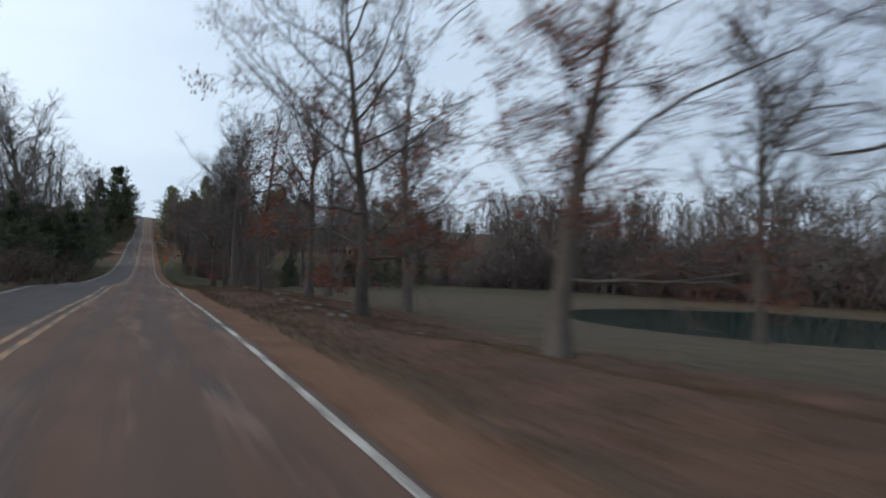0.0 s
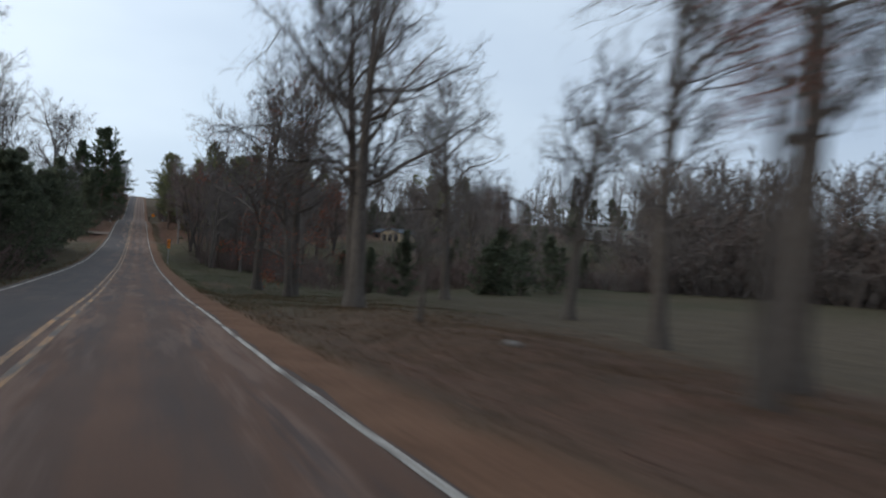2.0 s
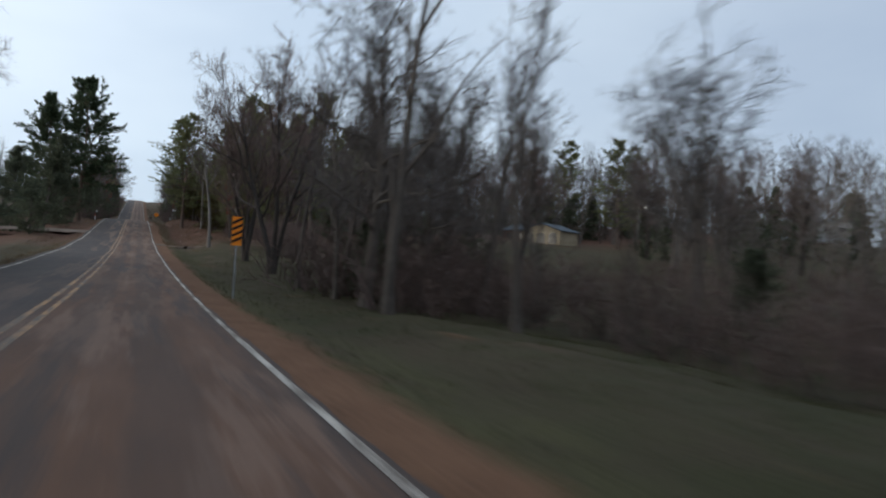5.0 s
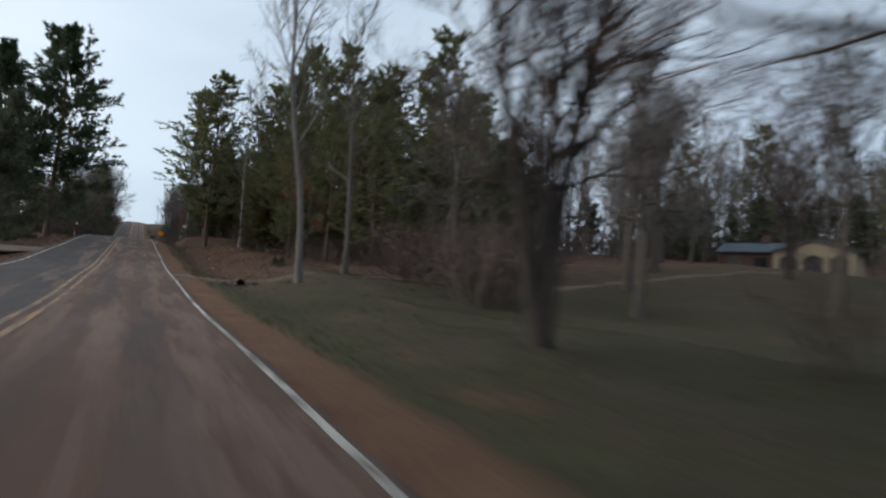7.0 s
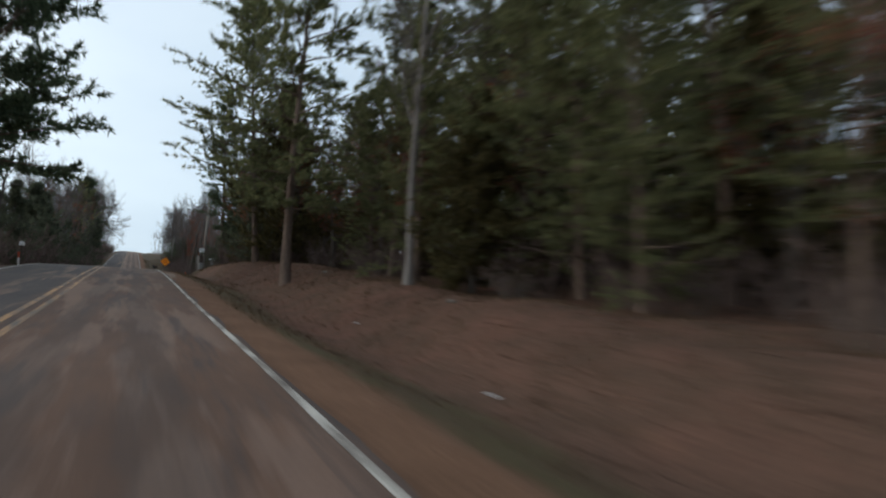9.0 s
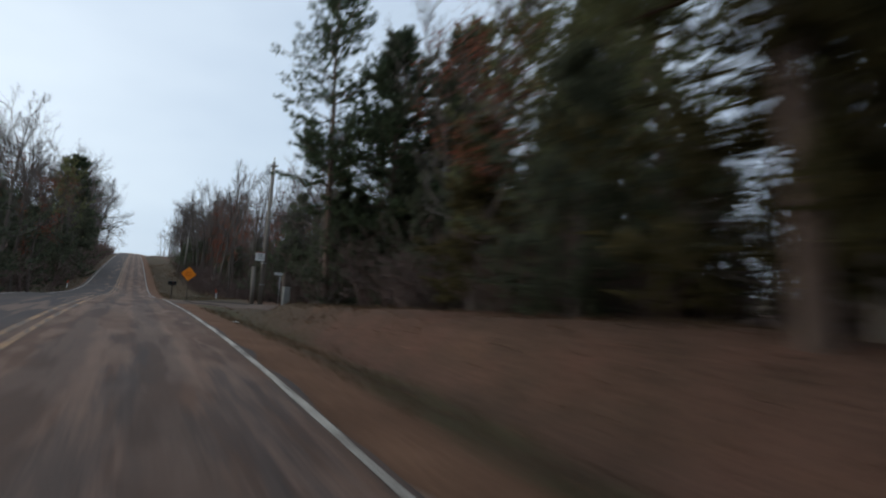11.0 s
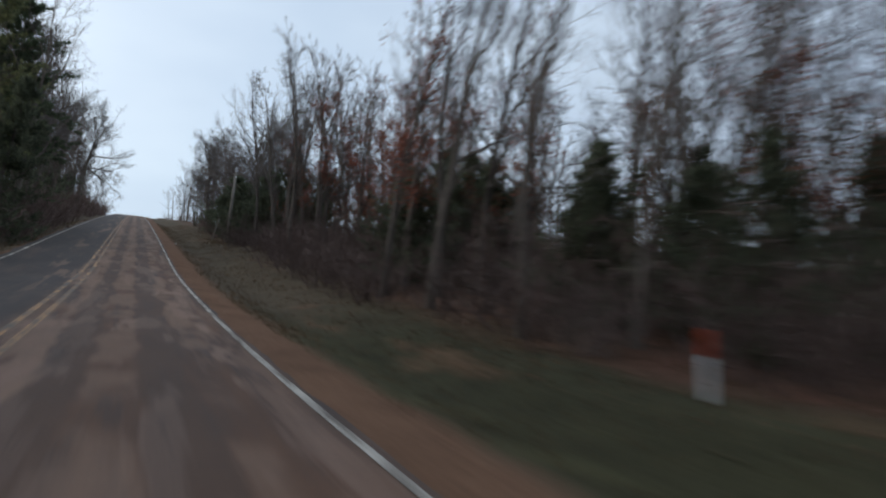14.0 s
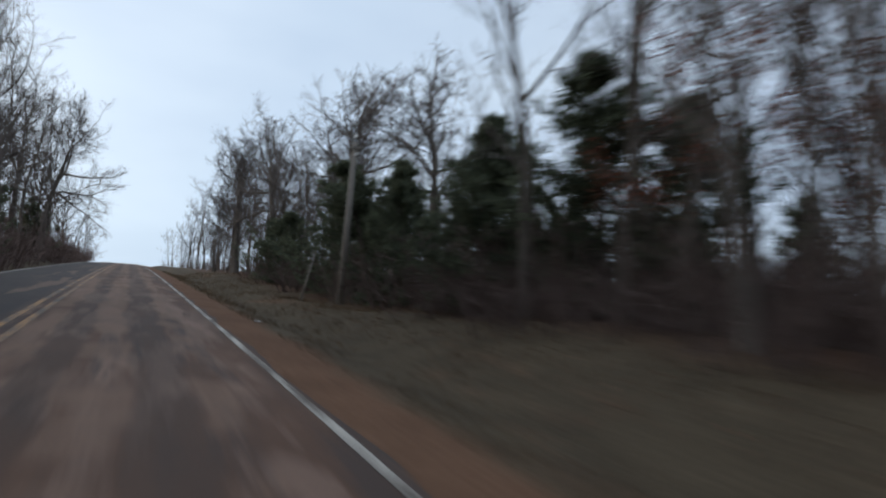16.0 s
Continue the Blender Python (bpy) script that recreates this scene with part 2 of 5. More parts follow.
    crack = k.ramp(k.noise(2.2, 8.0, (0.6, 2.2, 1), 0.75), (0.485, (0.0,)), (0.5, (0.5,)), (0.515, (0.0,)))
    col = k.mix(crack, col, (0.03, 0.028, 0.028))
    return k.done(col, fine, 0.35, 0.006)


def paint_material(name, colour, wear=0.4):
    k = Nodes(name, 0.7, 0.0, 0.35)
    worn = k.ramp(k.noise(3.0, 6.0, (1.4, 0.35, 1), 0.75), (wear, (0.0,)), (wear + 0.18, (1.0,)))
    fine = k.noise(45.0, 3.0)
    tone = k.ramp(fine, (0.3, tuple(c * 0.72 for c in colour)), (0.7, colour))
    return k.done(k.mix(worn, (0.12, 0.095, 0.075), tone), fine, 0.3, 0.004)


M = dict(
    ground=ground_material(), asphalt=asphalt_material(),
    white_line=paint_material("worn_white_road_paint", (0.62, 0.56, 0.48)),
    yellow_line=paint_material("worn_yellow_road_paint", (0.6, 0.31, 0.12), 0.45),
    driveway=speckled("clay_stained_driveway_asphalt", (0.062, 0.042, 0.031), (0.165, 0.11, 0.08), 0.6, 30.0, 0.9),
    track=speckled("trodden_clay_and_gravel", (0.085, 0.06, 0.043), (0.19, 0.135, 0.1), 0.5, 30.0, 0.95),
    gravel=speckled("brown_gravel", (0.09, 0.066, 0.05), (0.21, 0.16, 0.125), 0.8, 35.0, 0.95),
    clay_wash=speckled("pale_dry_clay", (0.15, 0.098, 0.068), (0.3, 0.2, 0.145), 1.2, 30.0, 0.95),
    tar_patch=speckled("fresh_dark_asphalt_patch", (0.028, 0.023, 0.02), (0.066, 0.053, 0.046), 1.5, 50.0, 0.97, spec=0.08),
    bark=speckled("grey_brown_bark", (0.048, 0.039, 0.034), (0.175, 0.147, 0.124), 1.2, 22.0, 0.95, 0.9, 0.04, stretch=(1, 1, 0.25), vary=0.2),
    bark_dark=speckled("dark_brown_bark", (0.026, 0.022, 0.02), (0.095, 0.078, 0.068), 1.2, 22.0, 0.95, 0.9, 0.04, stretch=(1, 1, 0.25)),
    bark_pale=speckled("pale_grey_bark", (0.1, 0.088, 0.08), (0.26, 0.232, 0.21), 1.0, 18.0, 0.95, 0.7, 0.03, stretch=(1, 1, 0.3), vary=0.15),
    bark_pine=speckled("reddish_pine_bark", (0.07, 0.05, 0.04), (0.2, 0.14, 0.11), 1.6, 14.0, 0.95, 0.9, 0.04, stretch=(1, 1, 0.3)),
    twig=speckled("bare_grey_twigs", (0.07, 0.06, 0.056), (0.19, 0.163, 0.15), 0.7, 9.0, 0.95, 0.2, vary=0.25),
    twig_red=speckled("reddish_bare_brush", (0.075, 0.053, 0.047), (0.19, 0.134, 0.116), 0.7, 9.0, 0.95, 0.2, vary=0.2),
    needles=leafy("olive_pine_needles", (0.105, 0.118, 0.06), (0.265, 0.262, 0.122)),
    needles_dark=leafy("dark_pine_needles", (0.045, 0.065, 0.04), (0.12, 0.15, 0.08)),
    cedar=leafy("dark_cedar_foliage", (0.058, 0.07, 0.05), (0.155, 0.168, 0.105)),
    cedar_brown=leafy("bronzed_cedar_foliage", (0.05, 0.048, 0.02), (0.15, 0.12, 0.05)),
    rust=leafy("rust_brown_oak_leaves", (0.14, 0.045, 0.028), (0.34, 0.125, 0.075)),
    grass=leafy("dead_grass_blades", (0.068, 0.045, 0.028), (0.19, 0.13, 0.076)),
    grass_green=leafy("short_green_grass_blades", (0.04, 0.045, 0.018), (0.11, 0.105, 0.05)),
    fallen=leafy("fallen_brown_leaves", (0.07, 0.04, 0.026), (0.24, 0.14, 0.09)),
    wood=speckled("weathered_pole_wood", (0.12, 0.105, 0.09), (0.28, 0.25, 0.22), 1.0, 25.0, 0.92, 0.6, 0.01, stretch=(1, 1, 0.08)),
    steel=speckled("galvanised_steel", (0.25, 0.26, 0.27), (0.45, 0.46, 0.47), 4.0, 50.0, 0.45, 0.1, metal=0.8),
    orange=speckled("orange_reflective_sheeting", (0.97, 0.24, 0.01), (1.0, 0.33, 0.018), 2.0, 60.0, 0.5, 0.05),
    sign_print=speckled("faded_sign_print", (0.6, 0.14, 0.01), (0.78, 0.2, 0.014), 4.0, 50.0, 0.6, 0.05),
    black=speckled("faded_black_paint", (0.012, 0.012, 0.013), (0.03, 0.03, 0.03), 5.0, 60.0, 0.85, 0.1, spec=0.15),
    white=speckled("weathered_white_paint", (0.62, 0.62, 0.61), (0.84, 0.84, 0.82), 3.0, 40.0, 0.6, 0.1),
    plaque_red=speckled("red_brown_panel_print", (0.2, 0.05, 0.035), (0.3, 0.09, 0.06), 4.0, 40.0, 0.6, 0.1),
    stone=speckled("pale_limestone", (0.25, 0.24, 0.22), (0.5, 0.47, 0.43), 2.0, 20.0, 0.9, 0.6, 0.02),
    stucco=speckled("tan_house_siding", (0.3, 0.235, 0.15), (0.5, 0.41, 0.29), 1.5, 30.0, 0.9, 0.3),
    roof=speckled("blue_grey_roof_shingle", (0.05, 0.065, 0.08), (0.13, 0.155, 0.18), 2.0, 20.0, 0.85, 0.5),
    brick=speckled("red_brown_brick", (0.08, 0.045, 0.036), (0.16, 0.092, 0.073), 2.0, 16.0, 0.92, 0.5),
    dark_glass=speckled("dark_window_glass", (0.012, 0.014, 0.016), (0.02, 0.022, 0.025), 1.0, 5.0, 0.08, 0.0, spec=0.6),
    # twigs for distant trees only, paled to paint in the haze of distance
    twig_hazed=speckled("haze_paled_grey_brown_twigs", (0.085, 0.072, 0.066), (0.21, 0.175, 0.158), 0.4, 7.0, 0.95, 0.2, vary=0.2),
    old_timber=speckled("dark_weathered_timber", (0.05, 0.04, 0.034), (0.14, 0.115, 0.095), 1.5, 25.0, 0.93, 0.5, 0.01, stretch=(1, 1, 0.1)),
    marker_red=speckled("orange_red_reflective_band", (0.36, 0.06, 0.03), (0.52, 0.1, 0.045), 4.0, 40.0, 0.5, 0.1),
    fieldstone=speckled("dull_fieldstone", (0.13, 0.115, 0.1), (0.28, 0.25, 0.22), 3.0, 25.0, 0.95, 0.6, 0.02),
    pedestal=speckled("pale_grey_painted_metal", (0.2, 0.205, 0.2), (0.33, 0.33, 0.315), 3.0, 40.0, 0.55, 0.1),
    concrete=speckled("clay_stained_concrete", (0.055, 0.043, 0.036), (0.14, 0.108, 0.088), 2.0, 20.0, 0.92, 0.5, 0.015),
    water=None, glow=None,
)
k = Nodes("still_green_pond_water", 0.05, 0.0, 0.3)
ripple = k.noise(2.5, 4.0, (1, 2.0, 1))
M["water"] = k.done(k.ramp(k.noise(0.2, 3.0), (0.3, (0.012, 0.034, 0.03)), (0.7, (0.022, 0.05, 0.042))), ripple, 0.012, 0.01)
k = Nodes("yard_lamp_glow", 0.4)
k.bsdf.inputs["Emission Color"].default_value = (1.0, 0.86, 0.62, 1)
k.bsdf.inputs["Emission Strength"].default_value = 14.0
M["glow"] = k.done((0.9, 0.85, 0.75))


# ---- mesh helpers ----
def part(name, bm, material, parent, label=""):
    """Links a bmesh as one mesh object under a thing or a part."""
    me = bpy.data.meshes.new(name)
    bm.to_mesh(me)
    bm.free()
    me.materials.append(material)
    ob = new(name, me)
    ob.parent = parent
    return tagged(ob, label)


def thing(name, at, label, category, group="", kind="", turn=0.0):
    ob = new(name)
    ob.empty_display_size = 0.3
    ob.matrix_world = pose(*at, 0, 0, turn)
    return tagged(ob, label, category, group, kind)


def box(size, at=(0, 0, 0), turn=(0, 0, 0), bevel=0.0):
    bm = bmesh.new()
    bmesh.ops.create_cube(bm, size=1.0)
    bmesh.ops.scale(bm, vec=size, verts=bm.verts)
    if bevel:
        bmesh.ops.bevel(bm, geom=bm.edges[:], offset=bevel, segments=2, affect="EDGES")
    bmesh.ops.transform(bm, matrix=pose(*at, *turn), verts=bm.verts)
    return bm


def post(r0, r1, height, at=(0, 0, 0), turn=(0, 0, 0), sides=10, bevel=0.0):
    bm = bmesh.new()
    bmesh.ops.create_cone(bm, cap_ends=True, segments=sides, radius1=r0, radius2=r1, depth=height)
    if bevel:
        bmesh.ops.bevel(bm, geom=[e for e in bm.edges if len(e.link_faces) == 2 and e.calc_face_angle(0) > 1.0], offset=bevel, segments=2, affect="EDGES")
    bmesh.ops.transform(bm, matrix=pose(*at, *turn) @ pose(0, 0, height / 2), verts=bm.verts)
    for f in bm.faces:
        f.smooth = len(f.verts) == 4
    return bm


def join(*parts):
    """Several bmeshes as one."""
    out = bmesh.new()
    for bm in parts:
        me = bpy.data.meshes.new("tmp")
        bm.to_mesh(me)
        bm.free()
        out.from_mesh(me)
        bpy.data.meshes.remove(me)
    return out


def tri_mesh(name, verts, tris, material, smooth=False):
    """A mesh from arrays of places and triangles."""
    verts, tris = np.asarray(verts, np.float32).reshape(-1, 3), np.asarray(tris, np.int32).reshape(-1, 3)
    me = bpy.data.meshes.new(name)
    me.vertices.add(len(verts))
    me.vertices.foreach_set("co", verts.ravel())
    me.loops.add(tris.size)
    me.loops.foreach_set("vertex_index", tris.ravel())
    me.polygons.add(len(tris))
    me.polygons.foreach_set("loop_start", np.arange(0, tris.size, 3, dtype=np.int32))
    me.polygons.foreach_set("use_smooth", np.full(len(tris), smooth, dtype=bool))
    me.materials.append(material)
    me.update(calc_edges=True)
    return me


# ---- the lie of the land ----
RY, RZ = (np.array(c) for c in zip(*ROAD))
RS = np.gradient(RZ, RY)


def road_z(y):
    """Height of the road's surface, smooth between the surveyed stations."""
    y = np.clip(np.asarray(y, float), RY[0], RY[-1] - 1e-6)
    i = np.clip(np.searchsorted(RY, y, side="right") - 1, 0, len(RY) - 2)
    h = RY[i + 1] - RY[i]
    u = (y - RY[i]) / h
    return ((2 * u**3 - 3 * u**2 + 1) * RZ[i] + (u**3 - 2 * u**2 + u) * h * RS[i] + (3 * u**2 - 2 * u**3) * RZ[i + 1] + (u**3 - u**2) * h * RS[i + 1])


def step(v, a, b):
    t = np.clip((np.asarray(v, float) - a) / (b - a), 0, 1)
    return t * t * (3 - 2 * t)


def waves(x, y):
    """Gentle unevenness of the ground."""
    return (np.sin(x * 0.83 + 1.7 * np.sin(y * 0.31)) * np.sin(y * 0.57 + 1.1 * np.sin(x * 0.43 + 2.0)) * 0.10
            + np.sin(x * 0.21 + 0.6) * np.sin(y * 0.13 + 1.9) * 0.22 + np.sin(x * 2.3 + y * 0.9) * np.sin(y * 1.9 - x * 0.7) * 0.035)


POND = (48.0, 35.0, 17.5, 15.5, -2.6)


def ground_z(x, y):
    x, y = np.asarray(x, float), np.asarray(y, float)
    z = road_z(y) - 0.09
    right, left = np.maximum(x - 2.2, 0), np.maximum(-5.0 - x, 0)
    z = z - 0.36 * np.exp(-(((x - 4.1) / 1.1) ** 2)) * (0.55 + 0.45 * step(y, 150, 170)) * (1 - 0.95 * step(y, 216, 219.5) * (1 - step(y, 238, 243))) * (1 - 0.95 * step(y, 150.7, 151.0) * (1 - step(y, 153.5, 156)))
    z = z - 0.45 * np.exp(-(((x + 7.0) / 1.3) ** 2))
    z = z + waves(x, y) * np.clip((right + left) / 5, 0, 1)
    z = z - 1.15 * np.exp(-(((x - 19) / 10.5) ** 2) - (((y - 99) / 19) ** 2)) - 0.5 * step(x, 4.5, 8) * (1 - step(x, 14, 30)) * np.exp(-(((y - 80) / 12) ** 2))
    z = z + 2.2 * step(x, 12, 40) * step(y, 108, 135) * (1 - step(y, 185, 230))
    near = 1.4 * step(y, 190, 206)
    z = z + 0.8 * step((x - 4.4 + 0.35 * near) / (3.1 - 1.1 * near), 0, 1) * step(y, 138, 156) * (1 - 0.2 * step(y, 200, 214)) * (1 - step(y, 215.5, 219.8))
    z = z + 0.6 * step(x, 5, 9) * step(y, 252, 272) * (1 - step(y, 284, 302)) - 0.55 * step(x, 4.5, 9) * (1 - step(x, 18, 30)) * (1 - step(y, 14, 30)) + 0.35 * step(x, 20, 45) * (1 - step(y, 50, 80))
    z = z + 3.5 * step(x, 52, 94) * step(y, 100, 136)
    z = z - 0.9 * step(-x, 7, 12) * step(y, 120, 150) * (1 - step(y, 200, 225))
    dip = np.sqrt(((x - POND[0]) / 47) ** 2 + ((y - POND[1]) / 49) ** 2)
    fall = np.clip((1 - dip) / 0.52, 0, 1) * step(x, 4, 9)
    z = z * (1 - fall) - 2.3 * fall
    e = np.sqrt(((x - POND[0]) / POND[2]) ** 2 + ((y - POND[1]) / POND[3]) ** 2)
    z = z * 1.0 - np.where(e < 1.25, (1 - step(e, 0.72, 1.25)) * np.maximum(z - (POND[4] - 0.9), 0), 0)
    return z


def spread(lo, hi, n_fine, far, n_far):
    """Grid lines, close together between lo and hi and wider beyond."""
    out = np.geomspace(1, far, n_far)
    return np.r_[lo - out[::-1], np.linspace(lo, hi, n_fine), hi + out]


gx = np.unique(np.r_[spread(-14, 34, 1, 1500, 18)[:18], np.arange(-14, 34.01, 0.55), 34 + np.geomspace(1, 1500, 20)])
gy = np.unique(np.r_[-12 - np.geomspace(2, 600, 14), np.arange(-12, 330.01, 1.1), 330 + np.geomspace(2, 2500, 34)])
GX, GY = np.meshgrid(gx, gy)
ids = np.arange(GX.size).reshape(GX.shape)
quads = np.stack([ids[:-1, :-1], ids[:-1, 1:], ids[1:, 1:], ids[1:, :-1]], -1).reshape(-1, 4)
tris = np.concatenate([quads[:, [0, 1, 2]], quads[:, [0, 2, 3]]])
ground = new("ground", tri_mesh("ground", np.stack([GX, GY, ground_z(GX, GY)], -1), tris, M["ground"], True))
tagged(ground, "rough verge of dry grass, clay and fallen leaves", "ground", kind="structure")


def ribbon(name, lo, hi, y0, y1, lift, material, step_y=1.0, ragged=0.0, seed=0, crown=0.0, cols=2):
    """A strip that follows the road, with edges that may be uneven."""
    rng = np.random.default_rng(seed)
    ys = np.unique(np.r_[np.arange(y0, min(y1, 340), step_y), np.geomspace(max(y0, 340), y1, 40) if y1 > 340 else y1])
    n = len(ys)
    wob = np.cumsum(rng.normal(0, ragged, (2, n)), 1)
    wob = (wob - np.stack([np.convolve(w, np.ones(9) / 9, "same") for w in wob])) if ragged else wob
    u = np.linspace(0, 1, cols)[None]
    xs = (lo + wob[0])[:, None] * (1 - u) + (hi + wob[1])[:, None] * u
    zs = road_z(ys)[:, None] + lift + 0 * xs - crown * ((xs + 1.5) / 3.1) ** 2
    v = np.stack([xs, ys[:, None] + 0 * xs, zs], -1)
    idx = np.arange(n * cols).reshape(n, cols)
    q = np.stack([idx[:-1, :-1], idx[:-1, 1:], idx[1:, 1:], idx[1:, :-1]], -1).reshape(-1, 4)
    return tri_mesh(name, v, np.concatenate([q[:, [0, 1, 2]], q[:, [0, 2, 3]]]), material, True)


road = new("road", ribbon("road", -4.85, 1.67, -120, 700, 0.0, M["asphalt"], 0.5, 0.035, 3, 0.03, 13))
tagged(road, "worn two-lane asphalt road with red clay dust and painted headlight warmth", "road", kind="structure")
for lo, hi, y0, y1, mat, name in ((1.515, 1.605, -120, 227.8, "white_line", "edge_line"), (1.515, 1.605, 240.4, 700, "white_line", "edge_line"), (1.27, 1.32, 240.0, 244.6, "white_line", "edge_line"),
                                  (-4.6, -4.49, -120, 700, "white_line", "edge_line"),
                                  (-1.66, -1.55, -120, 700, "yellow_line", "centre_line"), (-1.4, -1.29, -120, 700, "yellow_line", "centre_line")):
    ob = new(name, ribbon(name, lo, hi, y0, y1, 0.005, M[mat], 0.5, 0.004, 7, 0.03, 2))
    ob.parent = road


# ---- trees ----
class Bag:
    """Places and triangles of a growing mesh."""

    def __init__(self):
        self.v, self.f, self.n = [], [], 0

    def tube(self, pts, radii, sides):
        """A tapered tube along pts; it ends in a point where its last radius is 0."""
        pts = np.asarray(pts, float)
        d = np.gradient(pts, axis=0)
        d /= np.linalg.norm(d, axis=1)[:, None] + 1e-9
        a = np.cross(d, (0.31, 0.72, 0.22))
        a /= np.linalg.norm(a, axis=1)[:, None] + 1e-9
        b = np.cross(d, a)
        ang = np.arange(sides) * 2 * math.pi / sides
        ring = a[:, None] * np.cos(ang)[None, :, None] + b[:, None] * np.sin(ang)[None, :, None]
        v = pts[:, None] + ring * np.asarray(radii, float)[:, None, None]
        k, o, i = len(pts), self.n, np.arange(sides)
        j = (i + 1) % sides
        f = []
        for r in range(k - 1):
            p, q = o + r * sides, o + (r + 1) * sides
            f.append(np.stack([p + i, p + j, q + j], 1))
            if radii[r + 1] > 1e-6:
                f.append(np.stack([p + i, q + j, q + i], 1))
        self.v.append(v.reshape(-1, 3))
        self.f.append(np.concatenate(f))
        self.n += k * sides

    def blade(self, p, d, length, width, side):
        """One slim leaf: a diamond of two triangles, slightly folded."""
        m = p + d * length * 0.45
        self.v.append(np.array([p, m + side * width, p + d * length, m - side * width]))
        self.f.append(np.array([[0, 1, 2], [0, 2, 3]]) + self.n)
        self.n += 4

    def spike(self, p, d, length, width, side):
        """One needle tuft's spike: a single long triangle."""
        self.v.append(np.array([p - side * width, p + side * width, p + d * length]))
        self.f.append(np.array([[0, 1, 2]]) + self.n)
        self.n += 3

    def tubes(self, pts, radii, sides):
        """Many tapered tubes at once: pts is n x k x 3, radii n x k."""
        n, k = pts.shape[:2]
        d = np.gradient(pts, axis=1)
        d /= np.linalg.norm(d, axis=2, keepdims=True) + 1e-9
        a = np.cross(d, (0.31, 0.72, 0.22))
        a /= np.linalg.norm(a, axis=2, keepdims=True) + 1e-9
        b = np.cross(d, a)
        ang = np.arange(sides) * 2 * math.pi / sides
        ring = a[:, :, None] * np.cos(ang)[:, None] + b[:, :, None] * np.sin(ang)[:, None]
        v = pts[:, :, None] + ring * radii[:, :, None, None]
        i = np.arange(sides)
        j = (i + 1) % sides
        one = np.concatenate([np.concatenate([np.stack([p + i, p + j, p + sides + j], 1), np.stack([p + i, p + sides + j, p + sides + i], 1)]) for p in np.arange(k - 1) * sides])
        self.v.append(v.reshape(-1, 3))
        self.f.append((one[None] + (np.arange(n) * k * sides)[:, None, None]).reshape(-1, 3) + self.n)
        self.n += n * k * sides

    def spikes(self, rng, p, d, length, width):
        """Many slim pointed triangles at once."""
        side = units(np.cross(d, rng.normal(0, 1, d.shape))) * np.reshape(width, (-1, 1))
        v = np.stack([p - side, p + side, p + d * np.reshape(length, (-1, 1))], 1)
        self.v.append(v.reshape(-1, 3))
        self.f.append(np.arange(3 * len(p)).reshape(-1, 3) + self.n)
        self.n += 3 * len(p)

    def arrays(self):
        return np.concatenate(self.v), np.concatenate(self.f)

    def mesh(self, name, material, smooth=False):
        return tri_mesh(name, *self.arrays(), material, smooth)


def unit(v):
    return v / (np.linalg.norm(v) + 1e-9)


def units(v):
    return v / (np.linalg.norm(v, axis=-1, keepdims=True) + 1e-9)


def limb_path(rng, p, d, length, segs, wander, lift):
    pts = [np.array(p, float)]
    for _ in range(segs):
        d = unit(d + rng.normal(0, wander, 3) + np.array((0, 0, lift)))
        pts.append(pts[-1] + d * length / segs)
    return np.array(pts), d


def around(rng, d, angle, spin):
    """A direction that leaves d by an angle, spun about it."""
    a = unit(np.cross(d, (0.3, 0.5, 0.81) if abs(d[2]) < 0.9 else (1.0, 0.2, 0.1)))
    b = np.cross(d, a)
    return unit(d * math.cos(angle) + (a * math.cos(spin) + b * math.sin(spin)) * math.sin(angle))


def along(pts, t):
    k = t * (len(pts) - 1)
    i = min(int(k), len(pts) - 2)
    return pts[i] + (pts[i + 1] - pts[i]) * (k - i), unit(pts[i + 1] - pts[i])


def grow(rng, p, d, length, segs, wander, lift):
    """Wandering paths of many branches at once: n x (segs + 1) x 3."""
    pts = [p]
    for _ in range(segs):
        d = units(d + rng.normal(0, wander, d.shape) + np.array((0, 0, lift)))
        pts.append(pts[-1] + d * length[:, None] / segs)
    return np.stack(pts, 1)


def fork(rng, pts, count, start, a0, a1, flat=1.0):
    """Count side shoots on each path: their feet, directions, places along the path and the path's number."""
    n, k = pts.shape[:2]
    s = start + (0.995 - start) * (np.arange(count)[None] + rng.random((n, count))) / count
    s[:, -1] = 0.995
    own = np.repeat(np.arange(n), count)
    s = s.ravel()
    i = np.minimum((s * (k - 1)).astype(int), k - 2)
    p, q = pts[own, i], pts[own, i + 1]
    t = units(q - p)
    v = rng.normal(0, 1, t.shape)
    v = units(v - t * (v * t).sum(1, keepdims=True))
    a = np.radians(rng.uniform(a0, a1, len(s)) * np.where(s > 0.99, 0.45, 1.0))[:, None]
    d = t * np.cos(a) + v * np.sin(a)
    d[:, 2] *= flat
    return p + (q - p) * (s * (k - 1) - i)[:, None], units(d), s, own


def taper(r0, r1, k):
    return np.asarray(r0)[:, None] * (1 - np.linspace(0, 1, k))[None] + np.asarray(r1)[:, None] * np.linspace(0, 1, k)[None]


